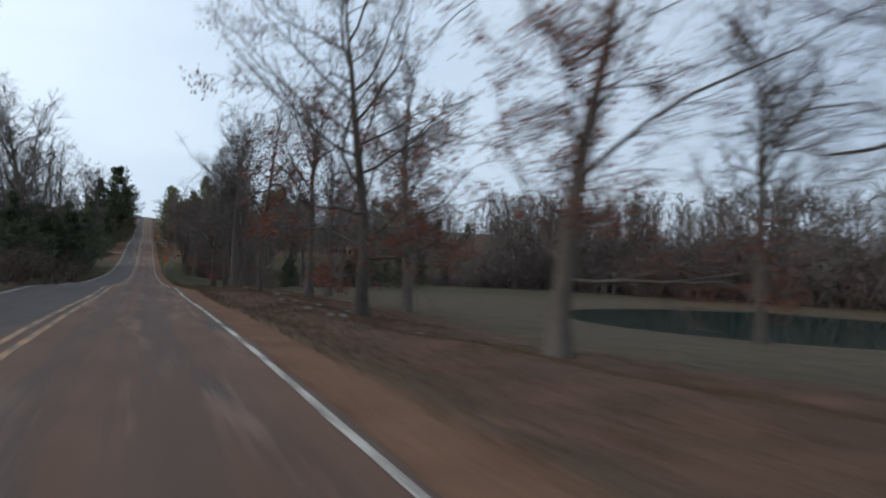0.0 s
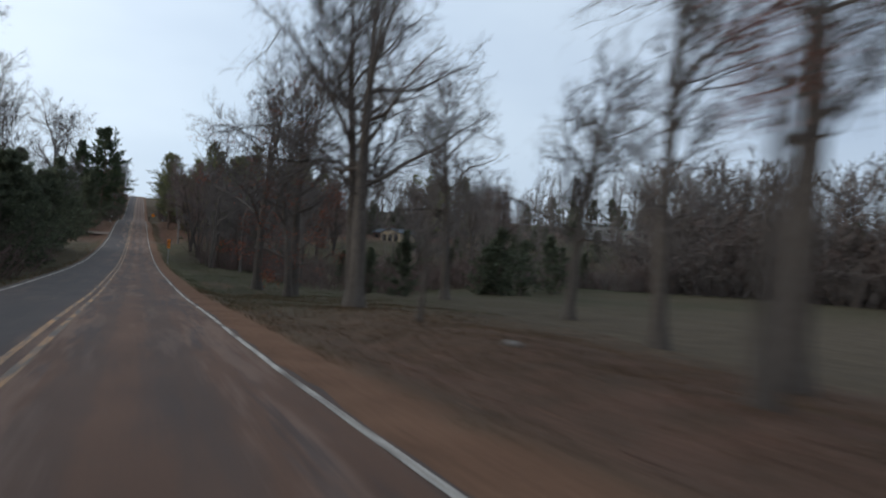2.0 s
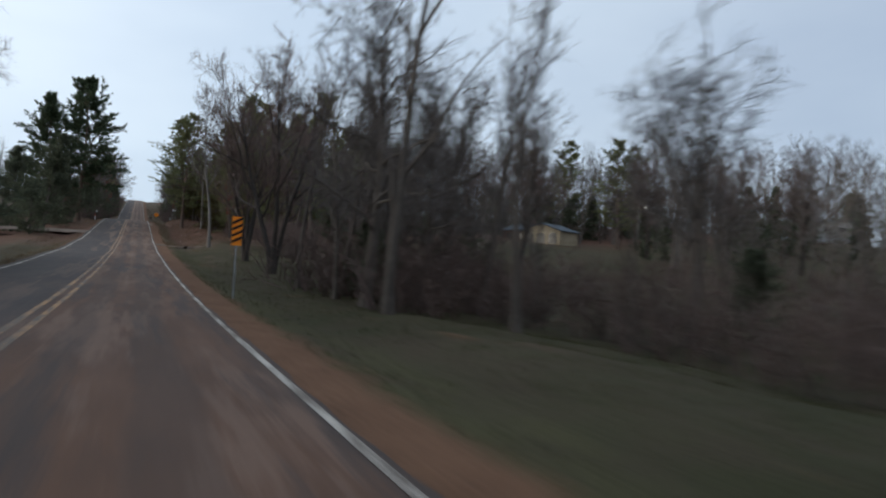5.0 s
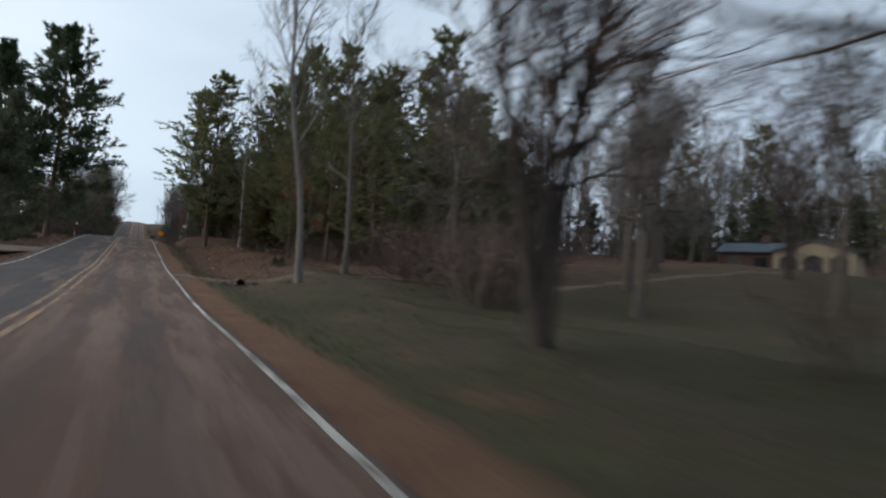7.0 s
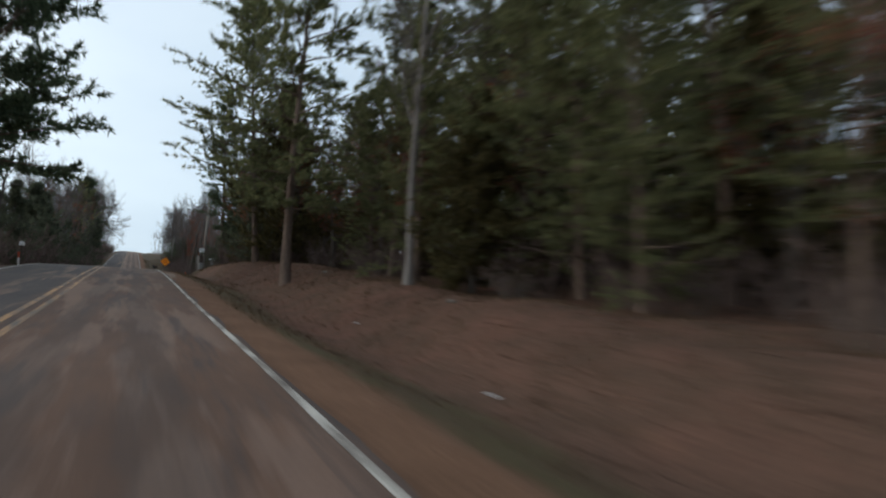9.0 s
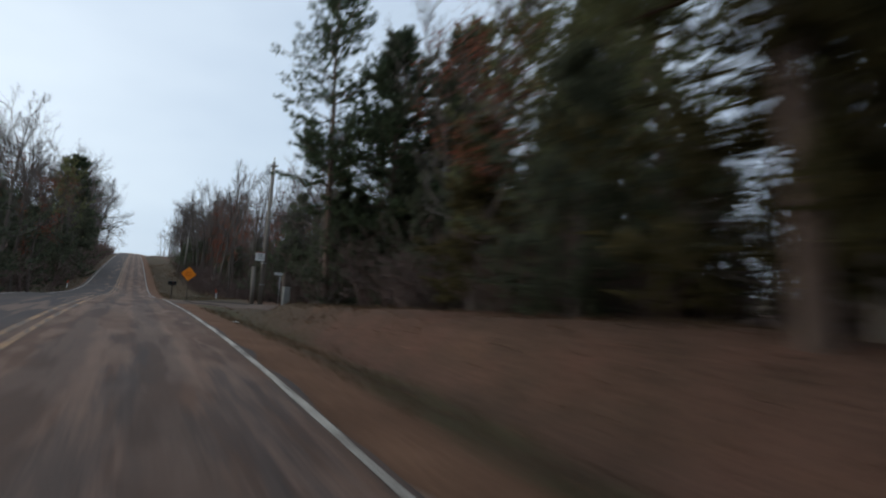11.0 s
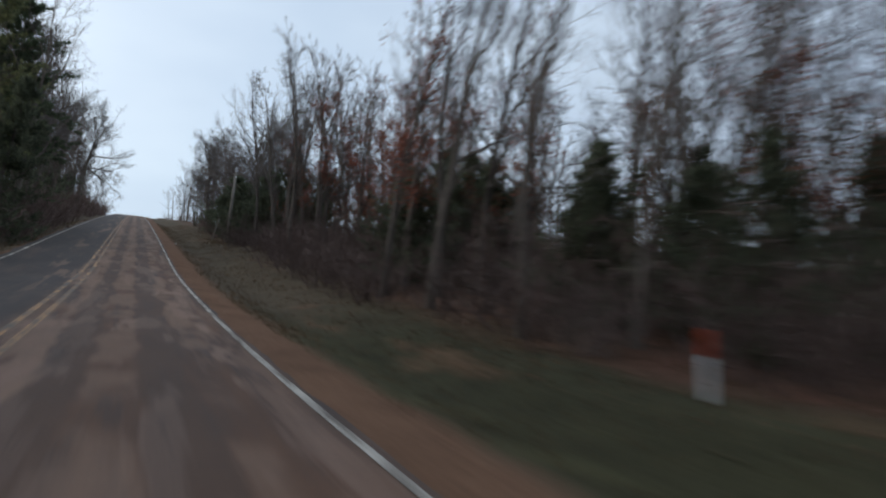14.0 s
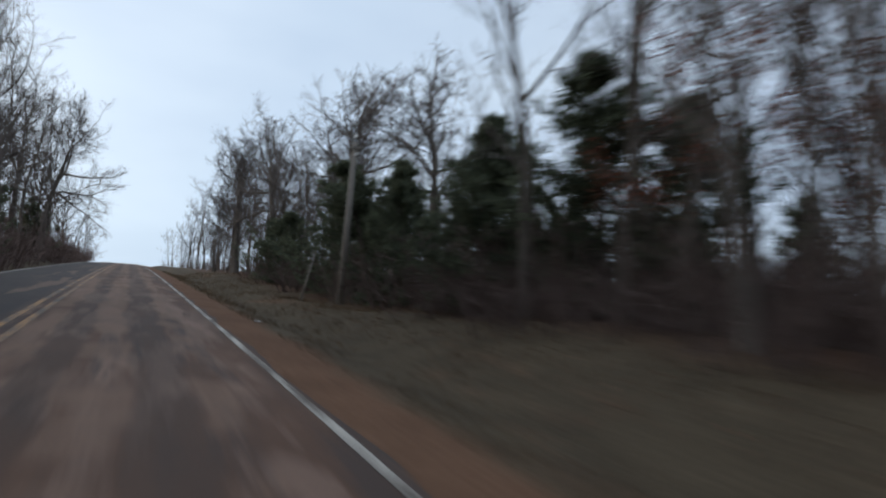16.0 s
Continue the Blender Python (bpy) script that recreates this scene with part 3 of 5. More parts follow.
def bare_tree(seed, height, radius, first=0.3, angle=62, reach=0.4, limbs=14, boughs=7, sprays=6, twigs=5, lean=0.02, low=False, leaves=0, leaf_low=0.0, leaf_high=1.0,
              wander=0.15, lift=0.07, thin=0.009, peak=0.3, girth=0.5, sway=0.045):
    """Trunk with limbs, a rounded crown of branches and twigs, and leaves that still hang on: three bags."""
    rng = np.random.default_rng(seed)
    trunk, crown, foliage = Bag(), Bag(), Bag()
    segs = 6 if low else 12
    stem, _ = limb_path(rng, (0, 0, -0.15), unit(np.array((rng.normal(0, lean), rng.normal(0, lean), 1.0))), height * 0.9, segs, sway, 0.03)
    tr = radius * np.linspace(1, 0.07, len(stem)) ** 0.85
    tr[0] *= 1.5
    trunk.tube(stem, tr, 5 if low else 10)
    up = (np.arange(limbs) + rng.uniform(-0.3, 0.3, limbs)).clip(0) / max(limbs - 1, 1)
    up = up.clip(0, 1) ** 0.9
    t = first + (0.985 - first) * up
    at = [along(stem, min(v, 0.985)) for v in t]
    spin = np.cumsum(2.4 + rng.normal(0, 0.4, limbs)) + rng.uniform(0, 6)
    out = np.array([around(rng, d, radians(angle * (1 - 0.6 * u) + rng.normal(0, 8)), a) for (_, d), u, a in zip(at, up, spin)])
    far = np.where(up > peak, (up - peak) / (1.08 - peak), (peak - up) / (peak + 0.6))
    ln = height * reach * np.sqrt((1 - far**2).clip(0.05)) * rng.uniform(0.72, 1.2, limbs)
    small = np.where(rng.random(limbs) < 0.3, 0.5, 1.0)
    ln = ln * small
    lp = grow(rng, np.array([p for p, _ in at]), out, ln, 3 if low else 6, wander, lift)
    r = np.minimum(np.interp(t, np.linspace(0, 1, len(tr)), tr) * 0.75, radius * girth) * rng.uniform(0.75, 1.05, limbs) * small
    trunk.tubes(lp, taper(r, np.maximum(r * 0.2, thin * 1.5), lp.shape[1]), 3 if low else 5)
    p, d, s, own = fork(rng, lp, boughs, 0.18, 28, 64)
    l2 = ln[own] * 0.46 * (1.25 - 0.75 * s) * rng.uniform(0.65, 1.25, len(s))
    bp = grow(rng, p, d, l2, 2 if low else 4, wander * 1.2, lift)
    r2 = np.maximum(r[own] * 0.34 * (1.2 - 0.7 * s), thin * 2)
    crown.tubes(bp, taper(r2, np.full(len(s), thin), bp.shape[1]), 3)
    p, d, s, own = fork(rng, bp, sprays, 0.12, 25, 60)
    l3 = l2[own] * 0.52 * (1.2 - 0.6 * s) * rng.uniform(0.6, 1.25, len(s))
    if low:
        crown.spikes(rng, p, d, l3, thin)
        sp = np.stack([p, p + d * l3[:, None]], 1)
    else:
        sp = grow(rng, p, d, l3, 2, wander * 1.3, lift)
        crown.tubes(sp, taper(np.full(len(s), thin * 1.3), np.full(len(s), thin * 0.35), 3), 3)
    p, d, s, own = fork(rng, sp, twigs, 0.1, 22, 58)
    l4 = l3[own] * 0.55 * (1.25 - 0.6 * s) * rng.uniform(0.6, 1.3, len(s))
    crown.spikes(rng, p, d, l4, thin * 0.85)
    tips = p + d * l4[:, None]
    if not low:
        q, e, s, own = fork(rng, np.stack([p, tips], 1), 2, 0.25, 22, 60)
        crown.spikes(rng, q, e, l4[own] * rng.uniform(0.4, 0.8, len(s)), thin * 0.7)
    if leaves:
        h = tips[:, 2] / height
        some = tips[((h > leaf_low) & (h < leaf_high)) | ((h > leaf_low) & (rng.random(len(h)) < 0.12))]
        heart = some[rng.integers(0, len(some), max(leaves // 12, 1))]
        for i in range(leaves):
            p = heart[i % len(heart)] + rng.normal(0, 0.17, 3)
            foliage.blade(p, unit(rng.normal(0, 1, 3) - (0, 0, 0.6)), rng.uniform(0.09, 0.16), rng.uniform(0.028, 0.05), unit(rng.normal(0, 1, 3)))
    return trunk, crown, foliage


def clump_tree(seed, height, radius, stems):
    """Several stems that rise apart from one foot, each with its own crown."""
    rng = np.random.default_rng(seed)
    bags = Bag(), Bag(), Bag()
    for n in range(stems):
        tall = height * rng.uniform(0.8, 1.05)
        made = bare_tree(seed * 7 + n, tall, radius * rng.uniform(0.75, 1.0), 0.3, 48, 0.38, 12, 7, 7, 6, lift=0.1, girth=0.5, peak=0.35)
        turn = np.array(Matrix.Rotation(n * 6.28 / stems + rng.uniform(-0.4, 0.4), 3, "Z") @ Matrix.Rotation(radians(rng.uniform(2, 13)), 3, "X"))
        for bag, one in zip(bags, made):
            if one.n:
                v, f = one.arrays()
                bag.v.append(v @ turn.T)
                bag.f.append(f + bag.n)
                bag.n += len(v)
    return bags


def needles_on(rng, crown, paths, tufts, spikes, size, fat, rise):
    """Needle tufts along many shoots."""
    p, d, s, own = fork(rng, paths, tufts, 0.15, 8, 50)
    p, d = np.repeat(p, spikes, 0), np.repeat(d, spikes, 0)
    d = units(d * 0.75 + rng.normal(0, 0.55, d.shape) + (0, 0, rise))
    crown.spikes(rng, p + rng.normal(0, 0.12 * size, p.shape), d, size * rng.uniform(0.6, 1.2, len(p)), fat * size * rng.uniform(0.7, 1.2, len(p)))


def pine_tree(seed, height, radius, first=0.35, reach=0.2, whorls=16, per=5, shoots=7, tufts=4, spikes=9, low=False, size=0.3, fat=0.1, gaps=0.14, belly=0.55):
    """A tall pine: trunk with spreading boughs that carry flat sprays of needle tufts."""
    rng = np.random.default_rng(seed)
    trunk, crown = Bag(), Bag()
    stem, _ = limb_path(rng, (0, 0, -0.15), unit(np.array((rng.normal(0, 0.02), rng.normal(0, 0.02), 1.0))), height, 9, 0.022, 0.03)
    tr = radius * np.linspace(1, 0.08, len(stem))
    tr[0] *= 1.25
    trunk.tube(stem, tr, 5 if low else 9)
    feet, ways, lengths = [], [], []
    for n in range(whorls):
        u = n / (whorls - 1)
        strong = rng.uniform(0.7, 1.2)
        for m in range(per):
            if rng.random() < gaps:
                continue
            up = min(max(u + rng.normal(0, 0.018), 0), 1)
            p, d = along(stem, min(first + (0.985 - first) * up, 0.985))
            feet.append(p)
            ways.append(around(rng, d, radians(86 - 44 * up + rng.normal(0, 9)), m * 6.28 / per + n * 1.1 + rng.normal(0, 0.35)))
            lengths.append(height * reach * (belly + (1 - belly) * math.sin(min(up * 2.4 + 0.4, 3.1))) * (1.02 - 0.72 * up**1.6) * strong * rng.uniform(0.55, 1.2))
    ln = np.array(lengths)
    bp = grow(rng, np.array(feet), np.array(ways), ln, 3 if low else 5, 0.09, 0.035)
    trunk.tubes(bp, taper(np.full(len(ln), 0.012) + 0.012 * ln, np.full(len(ln), 0.006), bp.shape[1]), 3)
    p, d, s, own = fork(rng, bp, shoots, 0.22, 30, 66, 0.45)
    l2 = ln[own] * 0.36 * (1.25 - 0.75 * s) * rng.uniform(0.6, 1.25, len(s)) + 0.1
    sp = grow(rng, p, d, l2, 2, 0.12, 0.09)
    if not low:
        trunk.tubes(sp, taper(np.full(len(s), 0.009), np.full(len(s), 0.003), 3), 3)
    needles_on(rng, crown, sp, tufts, spikes, size, fat, 0.22)
    return trunk, crown


def cedar_tree(seed, height, width, rows=12, per=7, shoots=6, tufts=4, spikes=6, size=0.3, fat=0.13, first=0.05, low=False):
    """A dense dark conifer, feathery and uneven, with foliage almost down to the ground."""
    rng = np.random.default_rng(seed)
    trunk, crown = Bag(), Bag()
    stem, _ = limb_path(rng, (0, 0, -0.1), np.array((0, 0, 1.0)), height, 6, 0.035, 0.05)
    trunk.tube(stem, 0.02 * height * np.linspace(1, 0.1, len(stem)), 7)
    feet, ways, lengths = [], [], []
    lobe = rng.uniform(0.72, 1.2, 8)
    for n in range(rows):
        for m in range(per):
            u = min(max(n / (rows - 1) + rng.normal(0, 0.03), 0), 1)
            a = m * 6.28 / per + n * 0.7 + rng.normal(0, 0.3)
            p, d = along(stem, first + (0.985 - first) * u)
            feet.append(p)
            ways.append(around(rng, d, radians(76 - 40 * u + rng.normal(0, 10)), a))
            lengths.append((1.0 if rng.random() > 0.18 else 0.35) * width * (1 - u) ** 0.85 * min(0.6 + 2.0 * u, 1.0) * lobe[int(a * 1.27 + 3 * u) % 8] * rng.uniform(0.5, 1.25) + 0.15)
    ln = np.array(lengths)
    bp = grow(rng, np.array(feet), np.array(ways), ln, 3, 0.12, 0.08)
    trunk.tubes(bp, taper(0.01 + 0.008 * ln, np.full(len(ln), 0.004), 4), 3)
    p, d, s, own = fork(rng, bp, shoots, 0.15, 25, 60, 0.75)
    l2 = ln[own] * 0.38 * (1.25 - 0.7 * s) * rng.uniform(0.55, 1.25, len(s)) + 0.08
    needles_on(rng, crown, grow(rng, p, d, l2, 2, 0.14, 0.1), tufts, spikes, size, fat, 0.25)
    return trunk, crown


def brush(seed, height, width, stems=26, fork=5, thin=0.008, twigs=None):
    """A bare thicket bush: many thin stems from one foot."""
    rng = np.random.default_rng(seed)
    bag = Bag()
    fine = twigs or bag
    for _ in range(stems):
        a, s = rng.uniform(0, 6.28), rng.uniform(0, 1) ** 0.5
        foot = np.array((math.cos(a) * s * width * 0.3, math.sin(a) * s * width * 0.3, -0.05))
        d = unit(np.array((math.cos(a) * s * 0.6, math.sin(a) * s * 0.6, 1.0)) + rng.normal(0, 0.15, 3))
        pts, _ = limb_path(rng, foot, d, height * rng.uniform(0.6, 1.1), 2, 0.14, 0.02)
        bag.tube(pts, [thin * 2, thin * 1.4, 0], 3)
        for _ in range(fork):
            q, g = along(pts, rng.uniform(0.15, 0.98))
            d2 = around(rng, g, radians(rng.uniform(20, 65)), rng.uniform(0, 6.3))
            l2 = height * rng.uniform(0.18, 0.42)
            fine.spike(q, d2, l2, thin, unit(np.cross(d2, rng.normal(0, 1, 3))))
            for _ in range(3):
                d3 = around(rng, d2, radians(rng.uniform(20, 60)), rng.uniform(0, 6.3))
                fine.spike(q + d2 * l2 * rng.uniform(0.2, 0.8), d3, l2 * rng.uniform(0.3, 0.6), thin * 0.8, unit(np.cross(d3, rng.normal(0, 1, 3))))
    return bag


def tree_master(name, bags, materials, names, label, category):
    """A tree at the origin: an Empty with its trunk, crown and leaves."""
    ob = thing(name, (0, 0, 0), label, category)
    for bag, mat, nm in zip(bags, materials, names):
        if bag.n:
            child = new(nm, bag.mesh(nm, mat, nm == "trunk"))
            child.parent = ob
    return ob


PARTS = ("trunk", "crown", "leaves")
masters = {}


def master(key, name, bags, materials, label, category="tree"):
    masters[key] = tree_master(name, bags, materials, PARTS, label, category)


BARE = (M["bark"], M["twig"], M["rust"])
for n in range(4):
    master(f"oak{n}", "oak_tree", bare_tree(10 + n, 13.5, 0.31, (0.36, 0.28, 0.38, 0.32)[n], 62, 0.44, 24, 8, 7, 6, girth=0.33, wander=0.25), BARE, "bare spreading oak with grey bark and thin twigs beside the road")
for n in range(3):
    master(f"rust{n}", "oak_tree", bare_tree(30 + n, 13.5, 0.25, 0.14, 82, 0.36, 27, 6, 6, 6, leaves=4200, leaf_low=0.08, leaf_high=0.55, girth=0.26, lift=0.03, wander=0.16), BARE, "oak still holding rust-brown dead leaves on bare limbs")
for n in range(4):
    master(f"slim{n}", "bare_tree", bare_tree(50 + n, 14.5, 0.15, (0.28, 0.22, 0.34, 0.28)[n], 40, 0.28, 14, 5, 5, 4, lift=0.15, peak=0.35, thin=0.008), BARE, "slender bare woodland tree with upright twiggy branches")
for n in range(2):
    master(f"slimrust{n}", "bare_tree", bare_tree(60 + n, 13.5, 0.15, 0.2, 42, 0.26, 14, 5, 5, 4, leaves=2400, leaf_low=0.15, leaf_high=0.75, lift=0.13, peak=0.35, thin=0.008), BARE, "slender woodland tree with clusters of dead rust-red leaves")
master("pale0", "pale_tree", bare_tree(70, 14.0, 0.14, 0.4, 44, 0.24, 13, 6, 6, 5, lift=0.12), (M["bark_pale"], M["twig"], M["rust"]), "slim pale-barked bare tree at the wood's edge")
for n in range(2):
    master(f"clump{n}", "bare_tree", clump_tree(73 + n, 12.0, 0.2, 4 - n), (M["bark_dark"], M["twig_red"], M["rust"]), "bare tree forking low into many rising limbs")
for n in range(4):
    master(f"pine{n}", "pine_tree", pine_tree(80 + n, 17.0, 0.2, (0.12, 0.2, 0.28, 0.08)[n], (0.3, 0.27, 0.31, 0.28)[n], 17, 5, 8, 5, 10, size=0.3, belly=0.7), (M["bark_pine"], M["needles"]), "tall pine with olive-green needle tufts on layered boughs", "pine tree")
master("slimpine0", "pine_tree", pine_tree(86, 15.0, 0.14, 0.32, 0.14, 20, 5, 8, 4, 8, size=0.21), (M["bark_pine"], M["needles_dark"]), "slim dark pine with a narrow sparse crown", "pine tree")
for n in range(2):
    master(f"bigpine{n}", "pine_tree", pine_tree(90 + n, 21.0, 0.3, 0.27, 0.3, 19, 6, 11, 5, 11, size=0.42, gaps=0.12, belly=0.65), (M["bark_pine"], M["needles_dark"]), "tall dark pine with open layered boughs above the verge", "pine tree")
for n in range(3):
    master(f"cedar{n}", "cedar_tree", cedar_tree(100 + n, 6.3 + n * 0.7, (3.1, 2.8, 3.4)[n], 11, 5, 8, 4, 6, 0.36, 0.085), (M["bark"], M["cedar"]), "dense dark evergreen cedar in the undergrowth", "cedar tree")
master("bronze0", "cedar_tree", cedar_tree(110, 9.0, 3.6, 14, 7, 7, 4, 7, 0.36), (M["bark"], M["cedar_brown"]), "bronze-green evergreen cedar at the wood's edge", "cedar tree")
for n in range(3):
    twiggy = Bag()
    woody = brush(120 + n, 2.3, 2.2, 24, 9, 0.01, twiggy)
    masters[f"bush{n}"] = tree_master("bush", (woody, twiggy), (M["bark"], M["twig_red"]), ("woody_base", "crown"), "bare reddish-brown thicket bush in dead grass", "bush")

rng = np.random.default_rng(5)
used = set()


def plant(key, x, y, scale=1.0, turn=None, sink=0.05, group="", label="", wide=1.0):
    """Sets one tree of a kind on the ground."""
    turn = rng.uniform(0, 360) if turn is None else turn
    m = pose(x, y, float(ground_z(x, y)) - sink, rng.normal(0, 1.2), rng.normal(0, 1.2), turn)
    ob = masters[key]
    if key in used:
        ob = copy_thing(ob, m)
    used.add(key)
    ob.matrix_world = m
    ob.scale = (scale * wide * rng.uniform(0.93, 1.07),) * 2 + (scale * rng.uniform(0.95, 1.05),)
    return tagged(ob, label, "", group)


ROADSIDE = "trees along the verge"
for key, x, y, s in (
    ("rust0", 9.7, 13.3, 1.22), ("oak3", 30.0, 23.3, 1.15), ("rust1", 8.4, 25.5, 1.1), ("oak0", 16.5, 6.0, 1.0), ("oak1", 14.8, 36.5, 0.85),
    ("rust2", 12.3, 30.2, 1.05), ("slimrust0", 6.6, 40.2, 1.0), ("oak2", 10.2, 42.4, 0.95), ("oak3", 13.2, 48.5, 0.85), ("oak1", 7.0, 57.0, 1.05),
    ("oak0", 8.0, 60.4, 0.98), ("oak2", 8.6, 74.3, 0.95), ("rust1", 8.1, 73.1, 0.95), ("oak3", 7.65, 80.9, 1.08), ("slim1", 6.9, 105.5, 1.1), ("slim2", 9.5, 102.5, 0.9),
    ("clump0", 6.8, 132.6, 0.95), ("clump1", 7.1, 124.4, 1.0), ("pale0", 5.9, 147.6, 1.0), ("slim3", 8.2, 149.3, 0.95), ("pale0", 7.5, 175.2, 0.95),
    ("slim0", 10.3, 283.7, 1.0), ("slim2", 10.7, 284.1, 0.95), ("slimrust0", 8.0, 265.7, 0.95), ("slim3", 8.2, 262.2, 1.0),
    ("oak3", 16.5, 57.0, 0.8), ("oak0", 15.0, 66.0, 0.85), ("oak1", 25.0, 93.0, 0.8), ("oak3", 33.0, 96.0, 0.8),
    ("bush0", 11.2, 142.6, 1.5), ("bush1", 12.6, 143.6, 1.6), ("bush2", 13.3, 145.4, 1.55), ("bush0", 12.0, 144.6, 1.4), ("oak3", 22.0, 147.0, 0.8), ("oak1", 17.2, 156.5, 0.85), ("slim3", 14.6, 153.0, 0.85), ("oak0", 20.5, 153.0, 0.8), ("oak1", 27.0, 150.5, 0.8), ("oak0", 18.0, 142.0, 0.75), ("clump1", 31.0, 145.0, 0.8),
    ("oak1", 12.4, 237.5, 1.0), ("slim1", 14.2, 240.5, 1.0), ("slim2", 17.5, 231.0, 0.85), ("slim0", 19.5, 228.5, 0.8), ("oak2", 21.5, 236.0, 0.75), ("oak2", 24.0, 138.0, 0.8), ("oak1", 34.0, 157.0, 0.8),
):
    plant(key, x, y, s, group=ROADSIDE)
plant("cedar1", 14.7, 71.6, 0.6, group=ROADSIDE)
plant("cedar2", 12.2, 247.0, 1.25, group=ROADSIDE)
plant("cedar2", 18.5, 152.5, 1.05, group=ROADSIDE)
plant("slim1", 6.8, 50.8, 0.5, group=ROADSIDE, label="small dark leafless tree thick with twigs")


def strew(keys, count, x0, x1, y0, y1, lo, hi, gap, group, keep=None, seed=1):
    """Plants count trees at random in a stretch, not closer than gap."""
    r = np.random.default_rng(seed)
    done = []
    for _ in range(count * 12):
        if len(done) == count:
            break
        x, y = r.uniform(x0, x1), r.uniform(y0, y1)
        if keep and not keep(x, y):
            continue
        if all((x - a) ** 2 + (y - b) ** 2 > gap * gap for a, b in done):
            done.append((x, y))
            plant(keys[r.integers(0, len(keys))], x, y, r.uniform(lo, hi), group=group)


SLIMS = ("slim0", "slim1", "slim2", "slim3")
OAKS = ("oak0", "oak1", "oak2", "oak3")
PINES = ("pine0", "pine1", "pine2", "pine3")
CEDARS = ("cedar0", "cedar1", "cedar2")
BUSHES = ("bush0", "bush1", "bush2")
# right of the road
strew(SLIMS + ("oak1",), 16, 6.5, 16, 108, 121, 0.55, 0.85, 1.8, "roadside thicket trees", seed=2)
strew(CEDARS, 5, 8, 16, 108, 122, 0.35, 0.5, 2.2, "roadside thicket trees", seed=3)
strew(BUSHES, 22, 8, 22, 88, 122, 0.7, 1.3, 1.6, "thicket in the hollow", seed=4)
strew(("slim0", "slim2", "oak2"), 5, 12, 36, 90, 122, 0.45, 0.75, 3.5, "thicket in the hollow", seed=5)
strew(("slim0", "oak1", "clump0"), 9, 22, 60, 125, 146, 0.7, 0.95, 5, "trees round the house", lambda x, y: not (36 < x < 56 and 140 < y < 170) and not (18 < x < 46 and y > 126 + (x - 18)) and abs(x - 0.54 * (y - 70)) > 5, seed=6)
strew(("oak2", "slim3", "pine1", "cedar2"), 9, 50, 70, 150, 185, 0.8, 1.0, 4.5, "trees round the house", seed=7)
strew(PINES, 13, 8.5, 22, 154, 214, 0.8, 1.08, 3.4, "pines in the roadside wood", lambda x, y: x > 8.5 + 2.5 * (y < 164) and not (x > 14 and y < 160) and not (x < 12 and 158 < y < 173) and (y < 196 or x > 13), seed=8)
strew(("bronze0",), 5, 8.5, 16, 154, 205, 0.75, 1.25, 3.0, "cedars under the pines", seed=9)
strew(("slim0", "slim1", "slimrust1"), 10, 7.6, 20, 160, 215, 0.75, 1.0, 2.5, "bare trees among the pines", seed=10)
plant("pine1", 5.6, 183.2, 0.98, group="pines in the roadside wood")
plant("pine2", 6.6, 196.0, 0.9, group="pines in the roadside wood")
plant("slimrust1", 7.4, 205.0, 0.9, group="bare trees among the pines")
plant("slimpine0", 7.2, 217.4, 1.15, group="pines in the roadside wood")
plant("slimpine0", 15.2, 233.5, 0.95, group="pines in the roadside wood")
plant("slimpine0", 14.6, 227.6, 0.9, group="pines in the roadside wood")
strew(("slim0", "slim2", "slim3", "slimrust0", "slimrust1", "slimrust0", "slimrust1"), 36, 8.4, 19, 243, 293, 0.78, 1.02, 1.9, "roadside woodland trees", lambda x, y: x > 14.5 or y > 252, seed=11)
strew(CEDARS, 9, 9.0, 18, 242, 300, 0.45, 0.75, 2.6, "cedars in the woodland", seed=12)
for key, x, y, s in (("oak1", 11.5, 318.0, 0.95), ("oak3", 13.5, 326.0, 1.05), ("oak0", 10.5, 334.0, 1.0), ("oak2", 9.5, 346.0, 1.0), ("oak1", 11.0, 357.0, 1.0), ("oak3", 15.5, 313.0, 0.95), ("cedar2", 9.6, 307.5, 0.8), ("cedar1", 11.2, 306.3, 0.85), ("cedar0", 10.3, 311.0, 0.9), ("cedar1", 10.0, 297.5, 0.9), ("cedar2", 11.0, 293.5, 0.9), ("cedar0", 8.6, 320.0, 0.7)):
    plant(key, x, y, s, group="open-grown oaks and cedars beyond the pole", wide=1.5 if "cedar" in key else 1.1)
strew(("oak0", "oak3", "oak1", "slim1"), 9, 9.0, 18, 340, 390, 0.85, 1.05, 3.0, "open-grown oaks beyond the pole", seed=13)
strew(CEDARS, 8, 9, 16, 296, 345, 0.45, 0.75, 3.0, "cedars in the woodland", seed=14)
strew(BUSHES, 22, 7.6, 11, 252, 320, 0.5, 0.9, 1.5, "brush along the wood's edge", seed=15)
strew(BUSHES, 16, 7.8, 12, 160, 214, 0.35, 0.7, 1.8, "brush along the wood's edge", seed=16)
strew(CEDARS + ("bronze0",), 14, 7.4, 15, 201, 217.5, 0.5, 0.85, 1.7, "evergreens at the corner of the wood", lambda x, y: y < 214 or x > 8.2, seed=61)
strew(BUSHES, 10, 6.9, 11, 200, 217, 0.5, 0.9, 1.2, "brush along the wood's edge", seed=62)
strew(PINES, 3, 8.0, 15, 200, 216, 0.5, 0.65, 2.4, "pines in the roadside wood", seed=63)
strew(CEDARS, 4, 8.5, 13.5, 291, 303, 0.55, 0.95, 1.9, "cedars in the woodland", seed=64)
